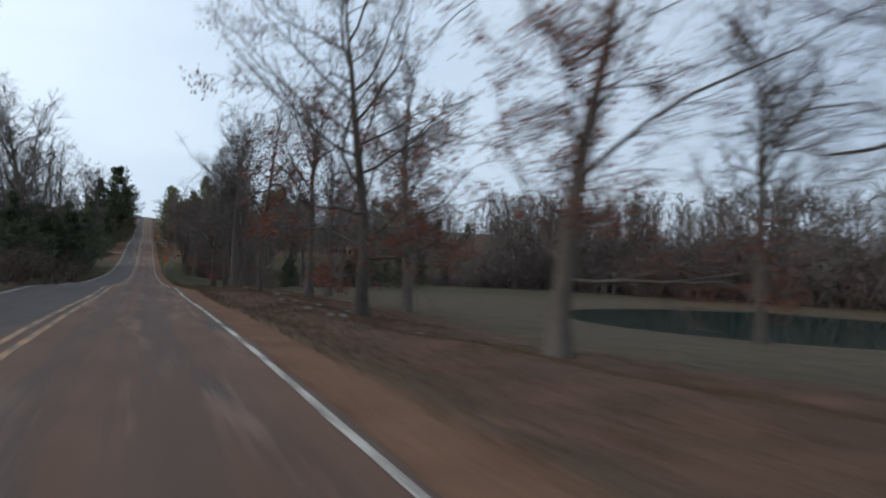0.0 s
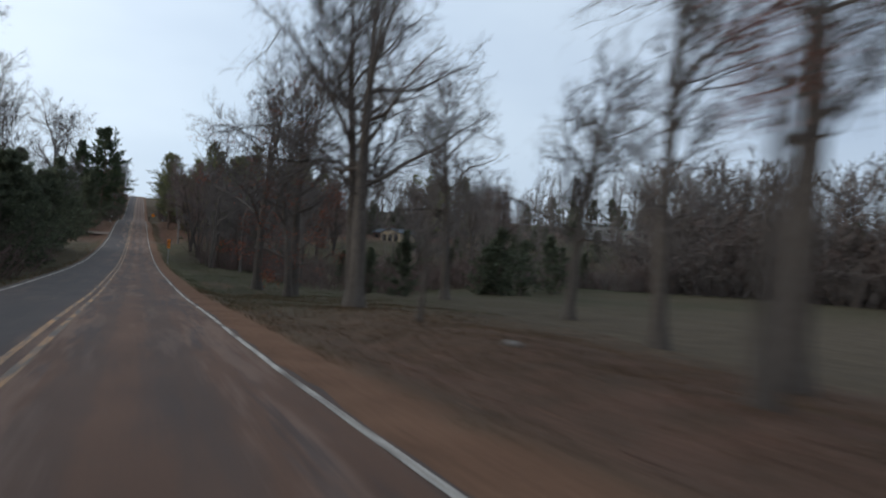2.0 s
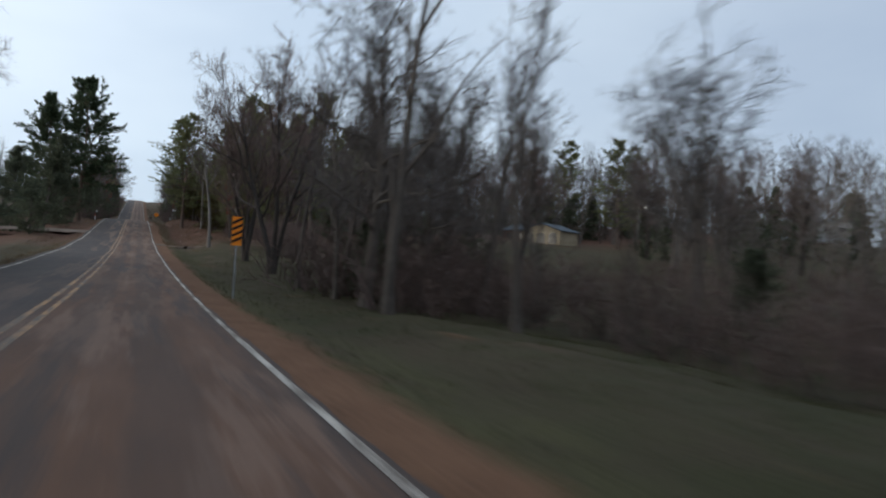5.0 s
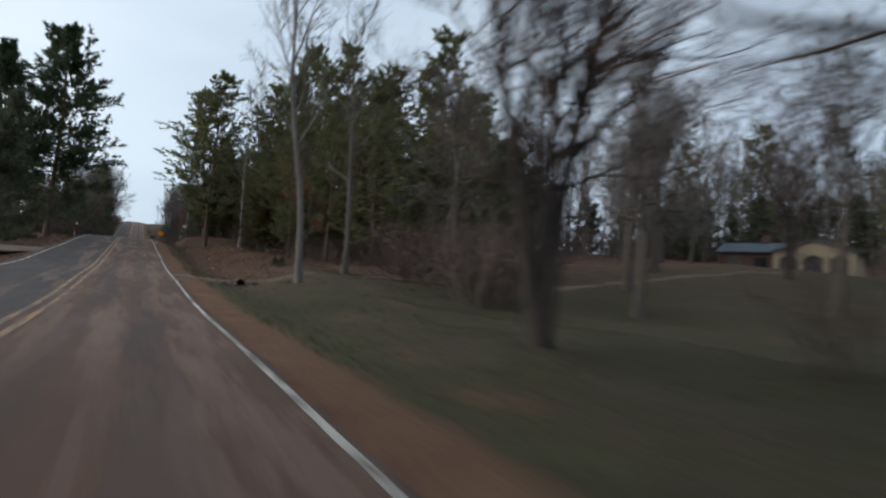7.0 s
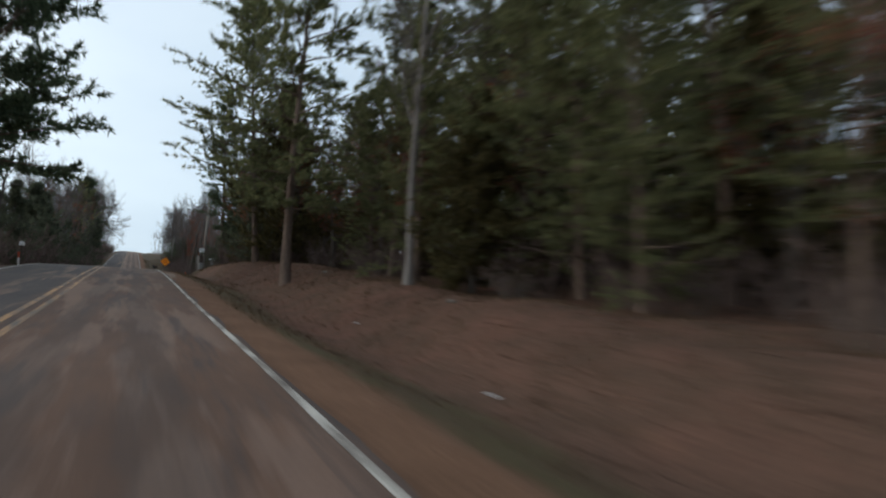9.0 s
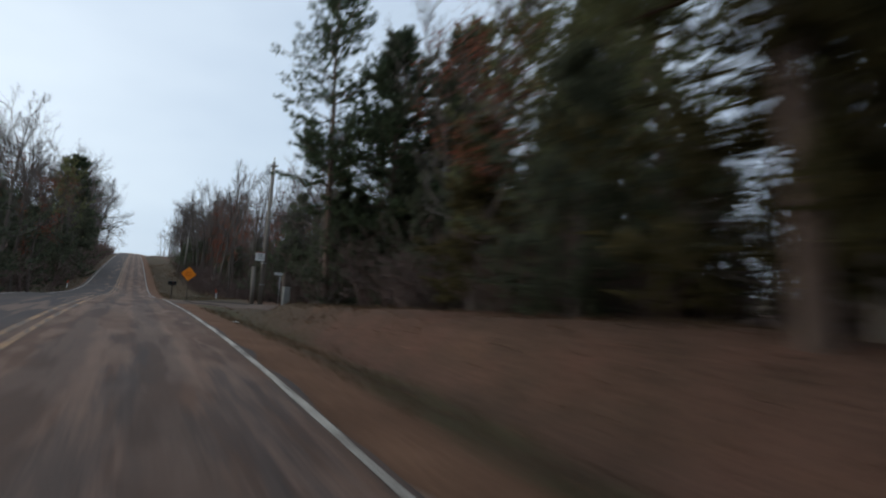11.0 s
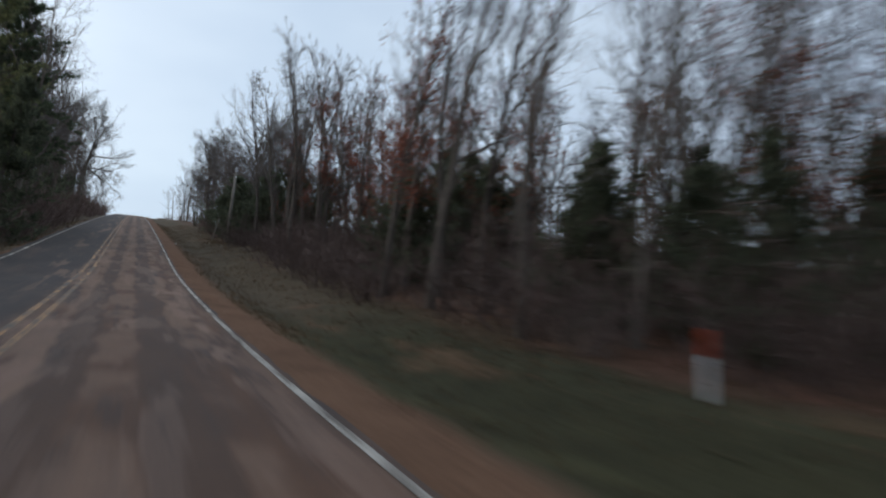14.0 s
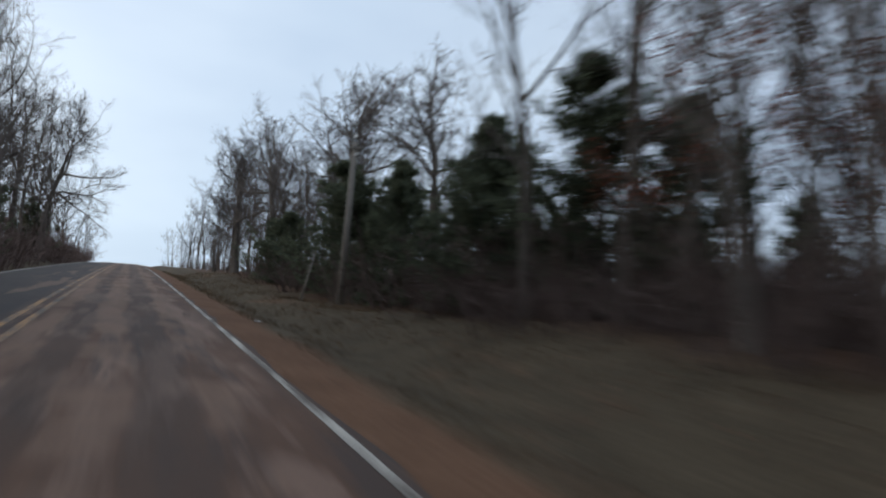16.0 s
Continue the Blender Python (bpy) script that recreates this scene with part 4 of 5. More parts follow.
strew(SLIMS + ("slimrust0",), 7, 7.8, 13, 280, 293, 0.8, 1.0, 1.8, "roadside woodland trees", seed=65)
strew(("slimrust0", "slimrust1"), 6, 7.8, 11.5, 162, 197, 0.45, 0.7, 2.5, "small leafy trees under the pines", seed=69)
for key, x, y, v in (("cedar2", 17.6, 227.4, 1.25), ("cedar1", 15.9, 226.9, 1.1), ("cedar0", 21.2, 229.6, 1.3), ("cedar2", 19.0, 233.5, 1.2)):
    plant(key, x, y, v, group="cedars behind the side road", wide=1.1)
strew(CEDARS, 6, 12.0, 18.0, 237, 246, 0.9, 1.35, 2.0, "cedars behind the side road", seed=70)
for key, x, y, v in (("pine3", 9.8, 168.0, 0.5), ("pine0", 11.0, 171.5, 0.62), ("pine3", 9.2, 178.5, 0.55), ("pine1", 11.5, 164.5, 0.6), ("pine3", 10.2, 186.0, 0.5), ("bronze0", 9.0, 174.0, 0.7), ("pine0", 13.5, 161.0, 0.7)):
    plant(key, x, y, v, group="young pines at the wood's edge", label="young bushy pine with boughs down to the ground")
for key, x, y, v in (("cedar1", 11.0, 271.5, 0.72), ("cedar2", 13.2, 272.6, 0.8), ("cedar0", 10.0, 268.6, 0.7), ("cedar2", 14.8, 270.6, 0.75), ("cedar1", 11.6, 259.0, 0.7)):
    plant(key, x, y, v, group="cedars in the woodland", wide=1.25)
strew(CEDARS, 12, 16, 44, 85, 108, 0.4, 0.6, 3.0, "low cedars in the hollow", seed=80)
strew(BUSHES, 8, 11, 21, 117, 130, 0.7, 1.15, 1.8, "thicket in the hollow", seed=81)
for key, x, y, s in (("bigpine0", 9.8, 217.0, 0.6), ("bigpine1", 12.2, 215.6, 0.55), ("pine2", 13.4, 216.6, 0.8), ("cedar1", 7.5, 217.4, 0.7), ("cedar0", 8.9, 218.2, 0.8), ("cedar2", 10.0, 216.4, 0.85), ("cedar1", 11.8, 218.0, 0.9), ("cedar0", 13.6, 218.0, 0.95), ("bush0", 6.9, 216.6, 0.75), ("bush2", 7.9, 218.3, 0.7), ("bush1", 9.6, 218.6, 0.75)):
    plant(key, x, y, s, group="evergreens at the corner of the wood")
plant("cedar1", 7.0, 157.9, 0.13, group="small green shrubs on the bank", label="small green evergreen shrub on the leafy bank").scale = (0.15, 0.15, 0.07)
plant("cedar2", 6.6, 154.7, 0.12, group="small green shrubs on the bank", label="small green evergreen shrub on the leafy bank").scale = (0.14, 0.14, 0.065)
# across the road
strew(SLIMS + ("oak1", "oak2"), 18, -18, -8.0, 22, 122, 1.1, 1.4, 2.4, "trees across the road", seed=17)
strew(CEDARS, 22, -15, -7.8, 30, 124, 0.9, 1.4, 2.4, "cedars across the road", seed=18)
plant("oak2", -9.5, 126.0, 1.2, group="trees across the road")
plant("cedar2", -9.2, 122.0, 1.4, group="cedars across the road")
plant("cedar0", -10.5, 129.0, 1.5, group="cedars across the road", wide=1.2)
plant("cedar1", -10.3, 190.5, 1.35, group="cedars across the road", wide=1.3)
plant("bigpine1", -8.0, 197.0, 1.02, group="pines across the road")
plant("bigpine0", -11.5, 194.0, 0.85, group="pines across the road")
plant("cedar2", -10.5, 180.0, 1.5, group="cedars across the road")
plant("cedar0", -9.6, 163.0, 0.85, group="cedars across the road")
plant("cedar1", -12.5, 172.0, 1.4, group="cedars across the road")
strew(SLIMS + ("oak0", "oak3", "slimrust0"), 20, -13, -6.9, 206, 288, 0.8, 1.0, 2.4, "trees across the road", seed=19)
strew(SLIMS + ("oak0", "oak3"), 18, -12, -6.9, 290, 370, 1.05, 1.35, 2.6, "trees across the road", seed=78)
strew(CEDARS, 24, -13, -6.9, 207, 320, 0.8, 1.35, 2.4, "cedars across the road", seed=20)
plant("bigpine1", -9.0, 296.0, 0.78, group="pines across the road")
plant("pine1", -9.5, 289.0, 0.9, group="pines across the road")


def woods(name, kinds, spots, label, seed):
    """A far wood: many small trees joined into one object for each of their materials."""
    r = np.random.default_rng(seed)
    stock = {}
    for kind, (maker, mats) in kinds.items():
        stock[kind] = [([b.arrays() for b in maker(seed * 10 + i) if b.n], mats) for i in range(4)]
    piles = {}
    for x, y, s in spots:
        bags, mats = stock[list(stock)[r.integers(0, len(stock))]][r.integers(0, 4)]
        a, c, sn = r.uniform(0, 6.28), 0, 0
        c, sn = math.cos(a) * s, math.sin(a) * s
        turn = np.array([[c, -sn, 0], [sn, c, 0], [0, 0, s]])
        foot = np.array([x, y, float(ground_z(x, y)) - 0.1])
        for (v, f), mat in zip(bags, mats):
            pile = piles.setdefault(mat.name, [mat, [], [], 0])
            pile[1].append(v @ turn.T + foot)
            pile[2].append(f + pile[3])
            pile[3] += len(v)
    root = tagged(new(name), label, "woods", kind="stuff")
    for mat, vs, fs, _ in piles.values():
        ob = new("branches" if "needle" not in mat.name and "cedar" not in mat.name else "foliage", tri_mesh(name, np.concatenate(vs), np.concatenate(fs), mat))
        ob.parent = root
        tagged(ob, kind="stuff")


def low_bare(seed):
    return bare_tree(seed, 13.0, 0.14, 0.22, 50, 0.3, 12, 5, 5, 3, low=True, thin=0.012, lift=0.1)[:2]


def low_far(seed):
    return bare_tree(seed, 12.5, 0.16, 0.15, 62, 0.36, 11, 5, 5, 3, low=True, thin=0.028)[:2]


def low_cedar(seed):
    return cedar_tree(seed, 6.5, 2.9, 8, 6, 4, 3, 3, 0.55, 0.15, low=True)


def low_pine(seed):
    return pine_tree(seed, 16, 0.18, 0.15, 0.24, 12, 5, 5, 3, 5, low=True, size=0.6, fat=0.13)


def low_brush(seed):
    return (brush(seed, 3.0, 3.6, 10, 6, 0.02),)


LOW = {"bare": (low_bare, (M["bark"], M["twig"])), "bare2": (low_bare, (M["bark"], M["twig"])), "bare3": (low_bare, (M["bark"], M["twig"])), "cedar": (low_cedar, (M["bark"], M["cedar"])), "brush": (low_brush, (M["twig_red"],))}
LOW_PINE = {"pine": (low_pine, (M["bark_pine"], M["needles"])), "cedar": (low_cedar, (M["bark"], M["cedar"])), "bare": (low_bare, (M["bark"], M["twig"]))}
LOW_BARE = {"bare": (low_bare, (M["bark"], M["twig"])), "bare2": (low_bare, (M["bark"], M["twig"])), "brush": (low_brush, (M["twig_red"],))}


def scatter(count, seed, x0, x1, y0, y1, lo=0.75, hi=1.05, keep=None):
    r = np.random.default_rng(seed)
    out = []
    while len(out) < count:
        x, y = r.uniform(x0, x1), r.uniform(y0, y1)
        if keep is None or keep(x, y):
            out.append((x, y, r.uniform(lo, hi)))
    return out


def band_of(line, depth, count, seed, lo=0.75, hi=1.0):
    """Spots in a belt behind a line of corner points."""
    r = np.random.default_rng(seed)
    line = np.array(line, float)
    ln = np.r_[0, np.cumsum(np.linalg.norm(np.diff(line, axis=0), axis=1))]
    out = []
    for _ in range(count):
        s, d = r.uniform(0, ln[-1]), r.uniform(0, 1) ** 1.4 * depth
        x, y = np.interp(s, ln, line[:, 0]), np.interp(s, ln, line[:, 1])
        out.append((x + d * 0.8, y + d * 0.55, r.uniform(lo, hi)))
    return out


# far trees get the paler twigs, with haze put into the colour
FAR = {k: (low_far, (M["bark"], M["twig_hazed"])) for k in "abcd"} | {"brush": (low_brush, (M["twig_red"],)), "cedar": (low_cedar, (M["bark"], M["cedar"]))}


def far_brush(seed):
    return (brush(seed, 4.6, 5.0, 12, 8, 0.026),)


# half of the far brush is paled for haze too
FAR_BRUSH = {"brush": (far_brush, (M["twig_red"],)), "brush2": (far_brush, (M["twig_hazed"],))}
THICKET = {"brush": (low_brush, (M["twig_red"],))}
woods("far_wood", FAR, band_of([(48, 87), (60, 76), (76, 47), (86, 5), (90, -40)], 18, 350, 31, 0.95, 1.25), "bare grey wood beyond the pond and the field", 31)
woods("far_thicket", FAR_BRUSH, band_of([(20, 100), (38, 88), (46, 83)], 9, 70, 79, 0.4, 0.62) + band_of([(46, 84), (57, 72), (73, 44), (83, 5), (87, -40)], 9, 330, 41, 0.8, 1.6) + band_of([(48, 87), (60, 75), (76, 46), (86, 5), (90, -40)], 14, 170, 77, 1.6, 2.4), "tangled bare brush along the far wood", 41)
woods("far_wood", LOW, scatter(16, 87, 22, 36, 74, 90, 0.5, 0.8, lambda x, y: x > 0.62 * (y - 40)) + scatter(34, 32, 15, 50, 114, 132, 0.4, 0.65, lambda x, y: abs(x - 0.54 * (y - 70)) > 5.5) + scatter(60, 33, 58, 94, 100, 200, 0.75, 1.05, lambda x, y: not 1.05 < x / max(y - 66, 1) < 1.62) + scatter(75, 82, 42, 92, 104, 150, 0.6, 0.9, lambda x, y: abs(x - 0.54 * (y - 70)) > 6 and not 1.14 < x / max(y - 68, 1) < 1.3 and not 1.38 < x / max(y - 68, 1) < 1.52 and not (x < 60 and y > 138)) + scatter(95, 83, 99, 140, 115, 195, 1.2, 1.6) + scatter(150, 35, 28, 80, 160, 195, 0.85, 1.2, lambda x, y: x > 0.68 * (y - 131)), "tangled bare wood beyond the hollow", 32)
woods("pine_wood", LOW_PINE, scatter(62, 34, 18, 55, 166, 240, 0.75, 1.05, lambda x, y: y < 214 and x < 0.66 * (y - 131)), "dense pine wood behind the verge", 34)
woods("bare_wood", LOW, scatter(125, 36, 12.5, 44, 240, 320, 0.75, 1.05) + scatter(60, 49, 19, 46, 219, 241, 0.6, 0.85) + scatter(30, 72, 14, 26, 236, 256, 0.7, 1.0) + scatter(16, 73, 12, 20, 256, 272, 0.5, 0.75) + scatter(10, 74, 14, 22, 284, 300, 0.6, 0.8), "dense bare wood with dark cedars behind the verge", 36)
woods("thicket", THICKET, scatter(250, 42, 7.6, 20, 248, 330, 0.5, 0.95) + scatter(80, 43, 9, 18, 160, 215, 0.4, 0.8) + scatter(50, 66, 7, 15, 200, 217, 0.6, 1.2) + scatter(40, 67, 7.6, 14, 278, 304, 0.5, 0.9) + scatter(60, 68, 6.3, 8.4, 264, 296, 0.32, 0.6) + scatter(40, 50, 14, 26, 228, 243, 0.7, 1.3) + scatter(50, 88, 20, 48, 227, 246, 1.0, 1.8) + scatter(45, 51, 12, 20, 252, 285, 1.0, 1.6) + scatter(55, 75, 12, 24, 238, 252, 0.8, 1.6) + scatter(24, 76, 8.5, 14, 283, 299, 0.6, 1.0), "dark tangled brush under the trees", 42)
woods("thicket", THICKET, scatter(90, 44, 9, 36, 88, 124, 0.45, 0.85, lambda x, y: x > 9 + 0.5 * max(0, 100 - y)) + scatter(60, 45, 7, 14, 106, 121, 0.6, 1.1) + scatter(60, 86, 20, 48, 84, 101, 0.8, 1.2) + scatter(18, 48, 11, 16, 147, 153, 0.7, 1.15) + scatter(60, 84, 30, 76, 163, 190, 0.8, 1.3) + scatter(60, 85, 14, 32, 165, 202, 0.9, 1.6), "dark bare brush in the hollow", 43)
woods("bare_wood", LOW_BARE, scatter(170, 37, 8, 36, 318, 470, 0.7, 0.95), "bare wood on the rise ahead", 37)
woods("bare_wood", LOW, scatter(150, 38, -30, -9.5, 8, 124, 0.9, 1.25), "dark wood across the road", 38)
woods("bare_wood", LOW, scatter(145, 39, -26, -8.2, 206, 470, 0.8, 1.15), "dark wood across the road on the rise", 39)
woods("thicket", THICKET, scatter(100, 46, -13, -7.6, 8, 124, 0.7, 1.2) + scatter(250, 47, -12, -7.0, 206, 420, 0.7, 1.3), "dark brush across the road", 46)
woods("far_wood", LOW_BARE, scatter(70, 40, -60, -26, 120, 210, 0.7, 1.0), "bare wood behind the clearing", 40)


# ---- pond, driveways ----
a = np.linspace(0, 2 * math.pi, 73)[:-1]
wob = 1.2 + 0.03 * np.sin(3 * a + 1) + 0.02 * np.sin(5 * a)
pv = np.concatenate([[(POND[0], POND[1], POND[4])], np.stack([POND[0] + POND[2] * wob * np.cos(a), POND[1] + POND[3] * wob * np.sin(a), np.full(72, POND[4])], 1)])
i = np.arange(72)
pond = new("pond", tri_mesh("pond", pv, np.stack([np.zeros(72, int), 1 + i, 1 + (i + 1) % 72], 1), M["water"]))
tagged(pond, "still dark green pond in the field", "pond", kind="structure")


def draped(name, corners, lift, material, label, category, nx=24, ny=12, flare=0.0, blot=False):
    """A sheet laid on the ground inside four corner points; a blot is a rounded, ragged one."""
    c = np.array(corners, float)
    u, v = np.meshgrid(np.linspace(0, 1, nx), np.linspace(0, 1, ny))
    if blot:
        a, b = 2 * u - 1, 2 * v - 1
        ring = 1 + 0.07 * np.sin(5 * np.arctan2(b, a) + 1) + 0.05 * np.sin(11 * np.arctan2(b, a))
        u, v = 0.5 + 0.5 * ring * a * np.sqrt(1 - b * b / 2), 0.5 + 0.5 * ring * b * np.sqrt(1 - a * a / 2)
    wav = 0.18 * np.sin(u * 9 + 2) * ((v < 0.01) | (v > 0.99))
    x = c[0, 0] * (1 - u) * (1 - v) + c[1, 0] * u * (1 - v) + c[2, 0] * u * v + c[3, 0] * (1 - u) * v
    y = c[0, 1] * (1 - u) * (1 - v) + c[1, 1] * u * (1 - v) + c[2, 1] * u * v + c[3, 1] * (1 - u) * v + wav
    y = y + flare * v * np.exp(-(x - 1.7) / 2.8)
    z = np.maximum(ground_z(x, y), np.where(x < 2.6, road_z(y) - 0.055, -99)) + lift
    z[0] -= 0.1
    z[-1] -= 0.1
    idx = np.arange(nx * ny).reshape(ny, nx)
    q = np.stack([idx[:-1, :-1], idx[:-1, 1:], idx[1:, 1:], idx[1:, :-1]], -1).reshape(-1, 4)
    ob = new(name, tri_mesh(name, np.stack([x, y, z], -1), np.concatenate([q[:, [0, 1, 2]], q[:, [0, 2, 3]]]), material, True))
    return tagged(ob, label, category, kind="structure")


draped("driveway", ((1.63, 222.3), (14.0, 223.1), (14.0, 224.6), (1.63, 228.4)), 0.03, M["driveway"], "clay-stained side road joining the highway", "driveway", 60, 24, flare=9.5)
draped("driveway", ((14.0, 223.1), (27.0, 219.7), (27.0, 221.2), (14.0, 224.6)), 0.03, M["driveway"], "narrow side road leading into the wood", "driveway", 24, 8)
draped("driveway_patch", ((2.0, 224.0), (4.3, 222.6), (4.6, 224.6), (2.1, 226.4)), 0.045, M["tar_patch"], "fresh dark asphalt patch on the side road", "asphalt patch", 30, 20, blot=True)
draped("driveway_patch", ((2.3, 229.8), (6.4, 227.0), (6.4, 228.6), (2.3, 236.6)), 0.045, M["tar_patch"], "long dark asphalt patch on the side road", "asphalt patch", 30, 20)
draped("driveway", ((1.64, 152.0), (6.5, 149.2), (6.5, 150.1), (1.64, 154.6)), 0.012, M["track"], "mouth of the earth track to the house", "driveway", 30, 12)
draped("driveway", ((6.5, 149.2), (36.0, 147.6), (36.0, 148.6), (6.5, 150.1)), 0.012, M["track"], "thin earth and gravel track to the house", "driveway", 40, 8)
draped("clay_wash", ((1.66, 226.3), (2.9, 226.7), (2.4, 229.4), (1.66, 232.5)), 0.048, M["clay_wash"], "pale clay washed over the edge of the side road", "clay", 12, 16)
draped("road_marking", ((4.7, 235.8), (4.79, 235.8), (4.7, 239.2), (4.62, 239.2)), 0.012, M["gravel"], "worn pale line at the mouth of the side road", "road marking", 3, 12)
draped("driveway", ((-30, 160), (-4.86, 166), (-4.86, 170), (-30, 163.5)), 0.03, M["gravel"], "pale gravel track across the road", "driveway", 40, 8)


draped("gravel_apron", ((1.66, 188.5), (2.0, 189.5), (2.1, 194.0), (1.66, 196.0)), 0.02, M["clay_wash"], "pale clay apron beside the edge line", "gravel apron", 12, 12)


# ---- signs, posts and poles ----
def at_ground(x, y, sink=0.0):
    return (x, y, float(ground_z(x, y)) - sink)


def plate(shape, thick, at, turn=(0, 0, 0)):
    """A flat panel from outline points in the XZ plane, facing -Y."""
    bm = bmesh.new()
    vs = [bm.verts.new((x, -thick / 2, z)) for x, z in shape]
    f = bm.faces.new(vs)
    r = bmesh.ops.extrude_face_region(bm, geom=[f])
    bmesh.ops.translate(bm, vec=(0, thick, 0), verts=[v for v in r["geom"] if isinstance(v, bmesh.types.BMVert)])
    bmesh.ops.recalc_face_normals(bm, faces=bm.faces)
    bmesh.ops.transform(bm, matrix=pose(*at, *turn), verts=bm.verts)
    return bm


def diamond(half, cut):
    return [(cut, -half + cut), (half - cut, -cut), (half - cut, cut), (cut, half - cut), (-cut, half - cut), (-half + cut, cut), (-half + cut, -cut), (-cut, -half + cut)]


sx, sy = 3.75, 242.6
sign = thing("warning_sign", at_ground(sx, sy), "orange diamond warning sign on a thin post in the verge", "road sign")
centre = float(road_z(sy)) + 1.85 - at_ground(sx, sy)[2]
part("post", join(box((0.06, 0.035, centre + 0.55), (0.0, 0.03, (centre + 0.5) / 2), bevel=0.006)), M["old_timber"], sign, "thin dark timber post")
panel = part("panel", plate(diamond(0.545, 0.04), 0.006, (0, -0.012, centre), (0, 4, 0)), M["orange"], sign, "orange reflective diamond panel")
for dx, dz, w in ((0, 0.13, 0.36), (0, 0.0, 0.5), (0, -0.13, 0.34)):
    part("writing", box((w, 0.003, 0.055), (dx, -0.018, centre + dz)), M["sign_print"], panel, "unreadable faded line of writing")
for dz in (-0.3, 0.3):
    part("bolt", post(0.012, 0.012, 0.012, (0, -0.014, centre + dz), (90, 0, 0), 8), M["steel"], panel)

mx, my = 2.9, 108.7
marker = thing("object_marker", at_ground(mx, my), "narrow orange striped object marker on a short post", "road sign")
mz = float(road_z(my)) + 1.9 - at_ground(mx, my)[2]
part("post", box((0.05, 0.03, mz + 0.4), (0, 0.025, (mz + 0.3) / 2), bevel=0.005), M["steel"], marker)
mp = part("panel", box((0.31, 0.006, 0.92), (0, 0, mz), bevel=0.002), M["orange"], marker, "orange reflective panel")
for n in range(4):
    part("stripe", plate([(-0.15, -0.1), (0.15, 0.06), (0.15, 0.15), (-0.15, -0.01)], 0.003, (0, -0.006, mz - 0.3 + n * 0.2)), M["black"], mp, "black slanting stripe")


def utility_pole(x, y, height, lean, turn, label):
    ob = thing("utility_pole", at_ground(x, y, 0.1), label, "utility pole", "wooden utility poles", turn=turn)
    part("shaft", post(0.16, 0.1, height, (0, 0, 0), (0, lean, 0), 12), M["wood"], ob, "weathered wooden shaft")
    tip = Vector((math.sin(radians(lean)) * height, 0, math.cos(radians(lean)) * height))
    part("pole_cap", post(0.11, 0.09, 0.06, tuple(tip), (0, lean, 0), 12), M["steel"], ob)
    pin = part("insulator_pin", post(0.02, 0.02, 0.22, (tip.x, 0, tip.z), (0, lean, 0), 8), M["steel"], ob)
    part("insulator", post(0.06, 0.04, 0.12, (tip.x + 0.01, 0, tip.z + 0.2), (0, lean, 0), 10, 0.012), M["white"], pin, "small pale insulator")
    part("crossarm", box((0.5, 0.09, 0.1), (tip.x, -0.1, tip.z - 0.25), (0, lean - 12, 0), 0.01), M["wood"], ob, "short weathered crossarm")
    part("side_insulator", post(0.05, 0.035, 0.14, (tip.x + 0.02, -0.12, tip.z - 0.55), (75, 0, 0), 10, 0.01), M["white"], ob, "small pale insulator")
    return ob


pole = utility_pole(7.0, 230.8, 8.9, 1.2, 0, "leaning weathered utility pole at the side road")
for n, dz in enumerate((1.3, 2.6)):
    part("band", post(0.165, 0.165, 0.05, (0.027 + 0.027 * n, 0, dz), (0, 1.2, 0), 12), M["steel"], pole)
utility_pole(7.4, 304.2, 6.6, 2.6, 0, "leaning weathered utility pole on the grass bank")
stub = thing("wooden_post", at_ground(6.5, 230.7, 0.1), "short weathered post beside the utility pole", "post")
part("shaft", post(0.13, 0.11, 2.35, (0, 0, 0), (0, -1, 0), 10, 0.015), M["wood"], stub)
# a square notice on the pole and a small street plate behind it
notice = thing("square_sign", (6.75, 230.5, float(road_z(230.5)) + 2.85), "white square notice with grey print and a red-brown head", "sign")
nb = part("panel", box((0.52, 0.02, 0.54), bevel=0.004), M["white"], notice)
part("header_strip", box((0.52, 0.004, 0.07), (0, -0.013, 0.235)), M["plaque_red"], nb)
for dz, w in ((0.1, 0.3), (0.0, 0.24), (-0.12, 0.28)):
    part("writing", box((w, 0.004, 0.05), (0.02, -0.013, dz)), M["steel"], nb, "unreadable grey line of writing")
part("bracket", box((0.06, 0.16, 0.5), (0.18, 0.09, 0)), M["steel"], notice)
plate_post = thing("street_sign", at_ground(7.75, 229.2, 0.1), "small white street plate on a thin post", "sign")
part("post", post(0.02, 0.02, 2.1, (0, 0, 0), (0, 0, 0), 8), M["steel"], plate_post)
sp = part("panel", box((0.66, 0.012, 0.13), (0, -0.03, 2.05), (0, 0, 0), 0.003), M["white"], plate_post)
part("writing", box((0.5, 0.004, 0.06), (0, -0.04, 2.05)), M["steel"], sp, "unreadable grey line of writing")
lean = thing("leaning_post", at_ground(6.3, 306.0, 0.15), "thin dead trunk leaning beside the utility pole", "post")
part("shaft", post(0.06, 0.03, 2.3, (0, 0, 0), (0, 13, 0), 8), M["wood"], lean)
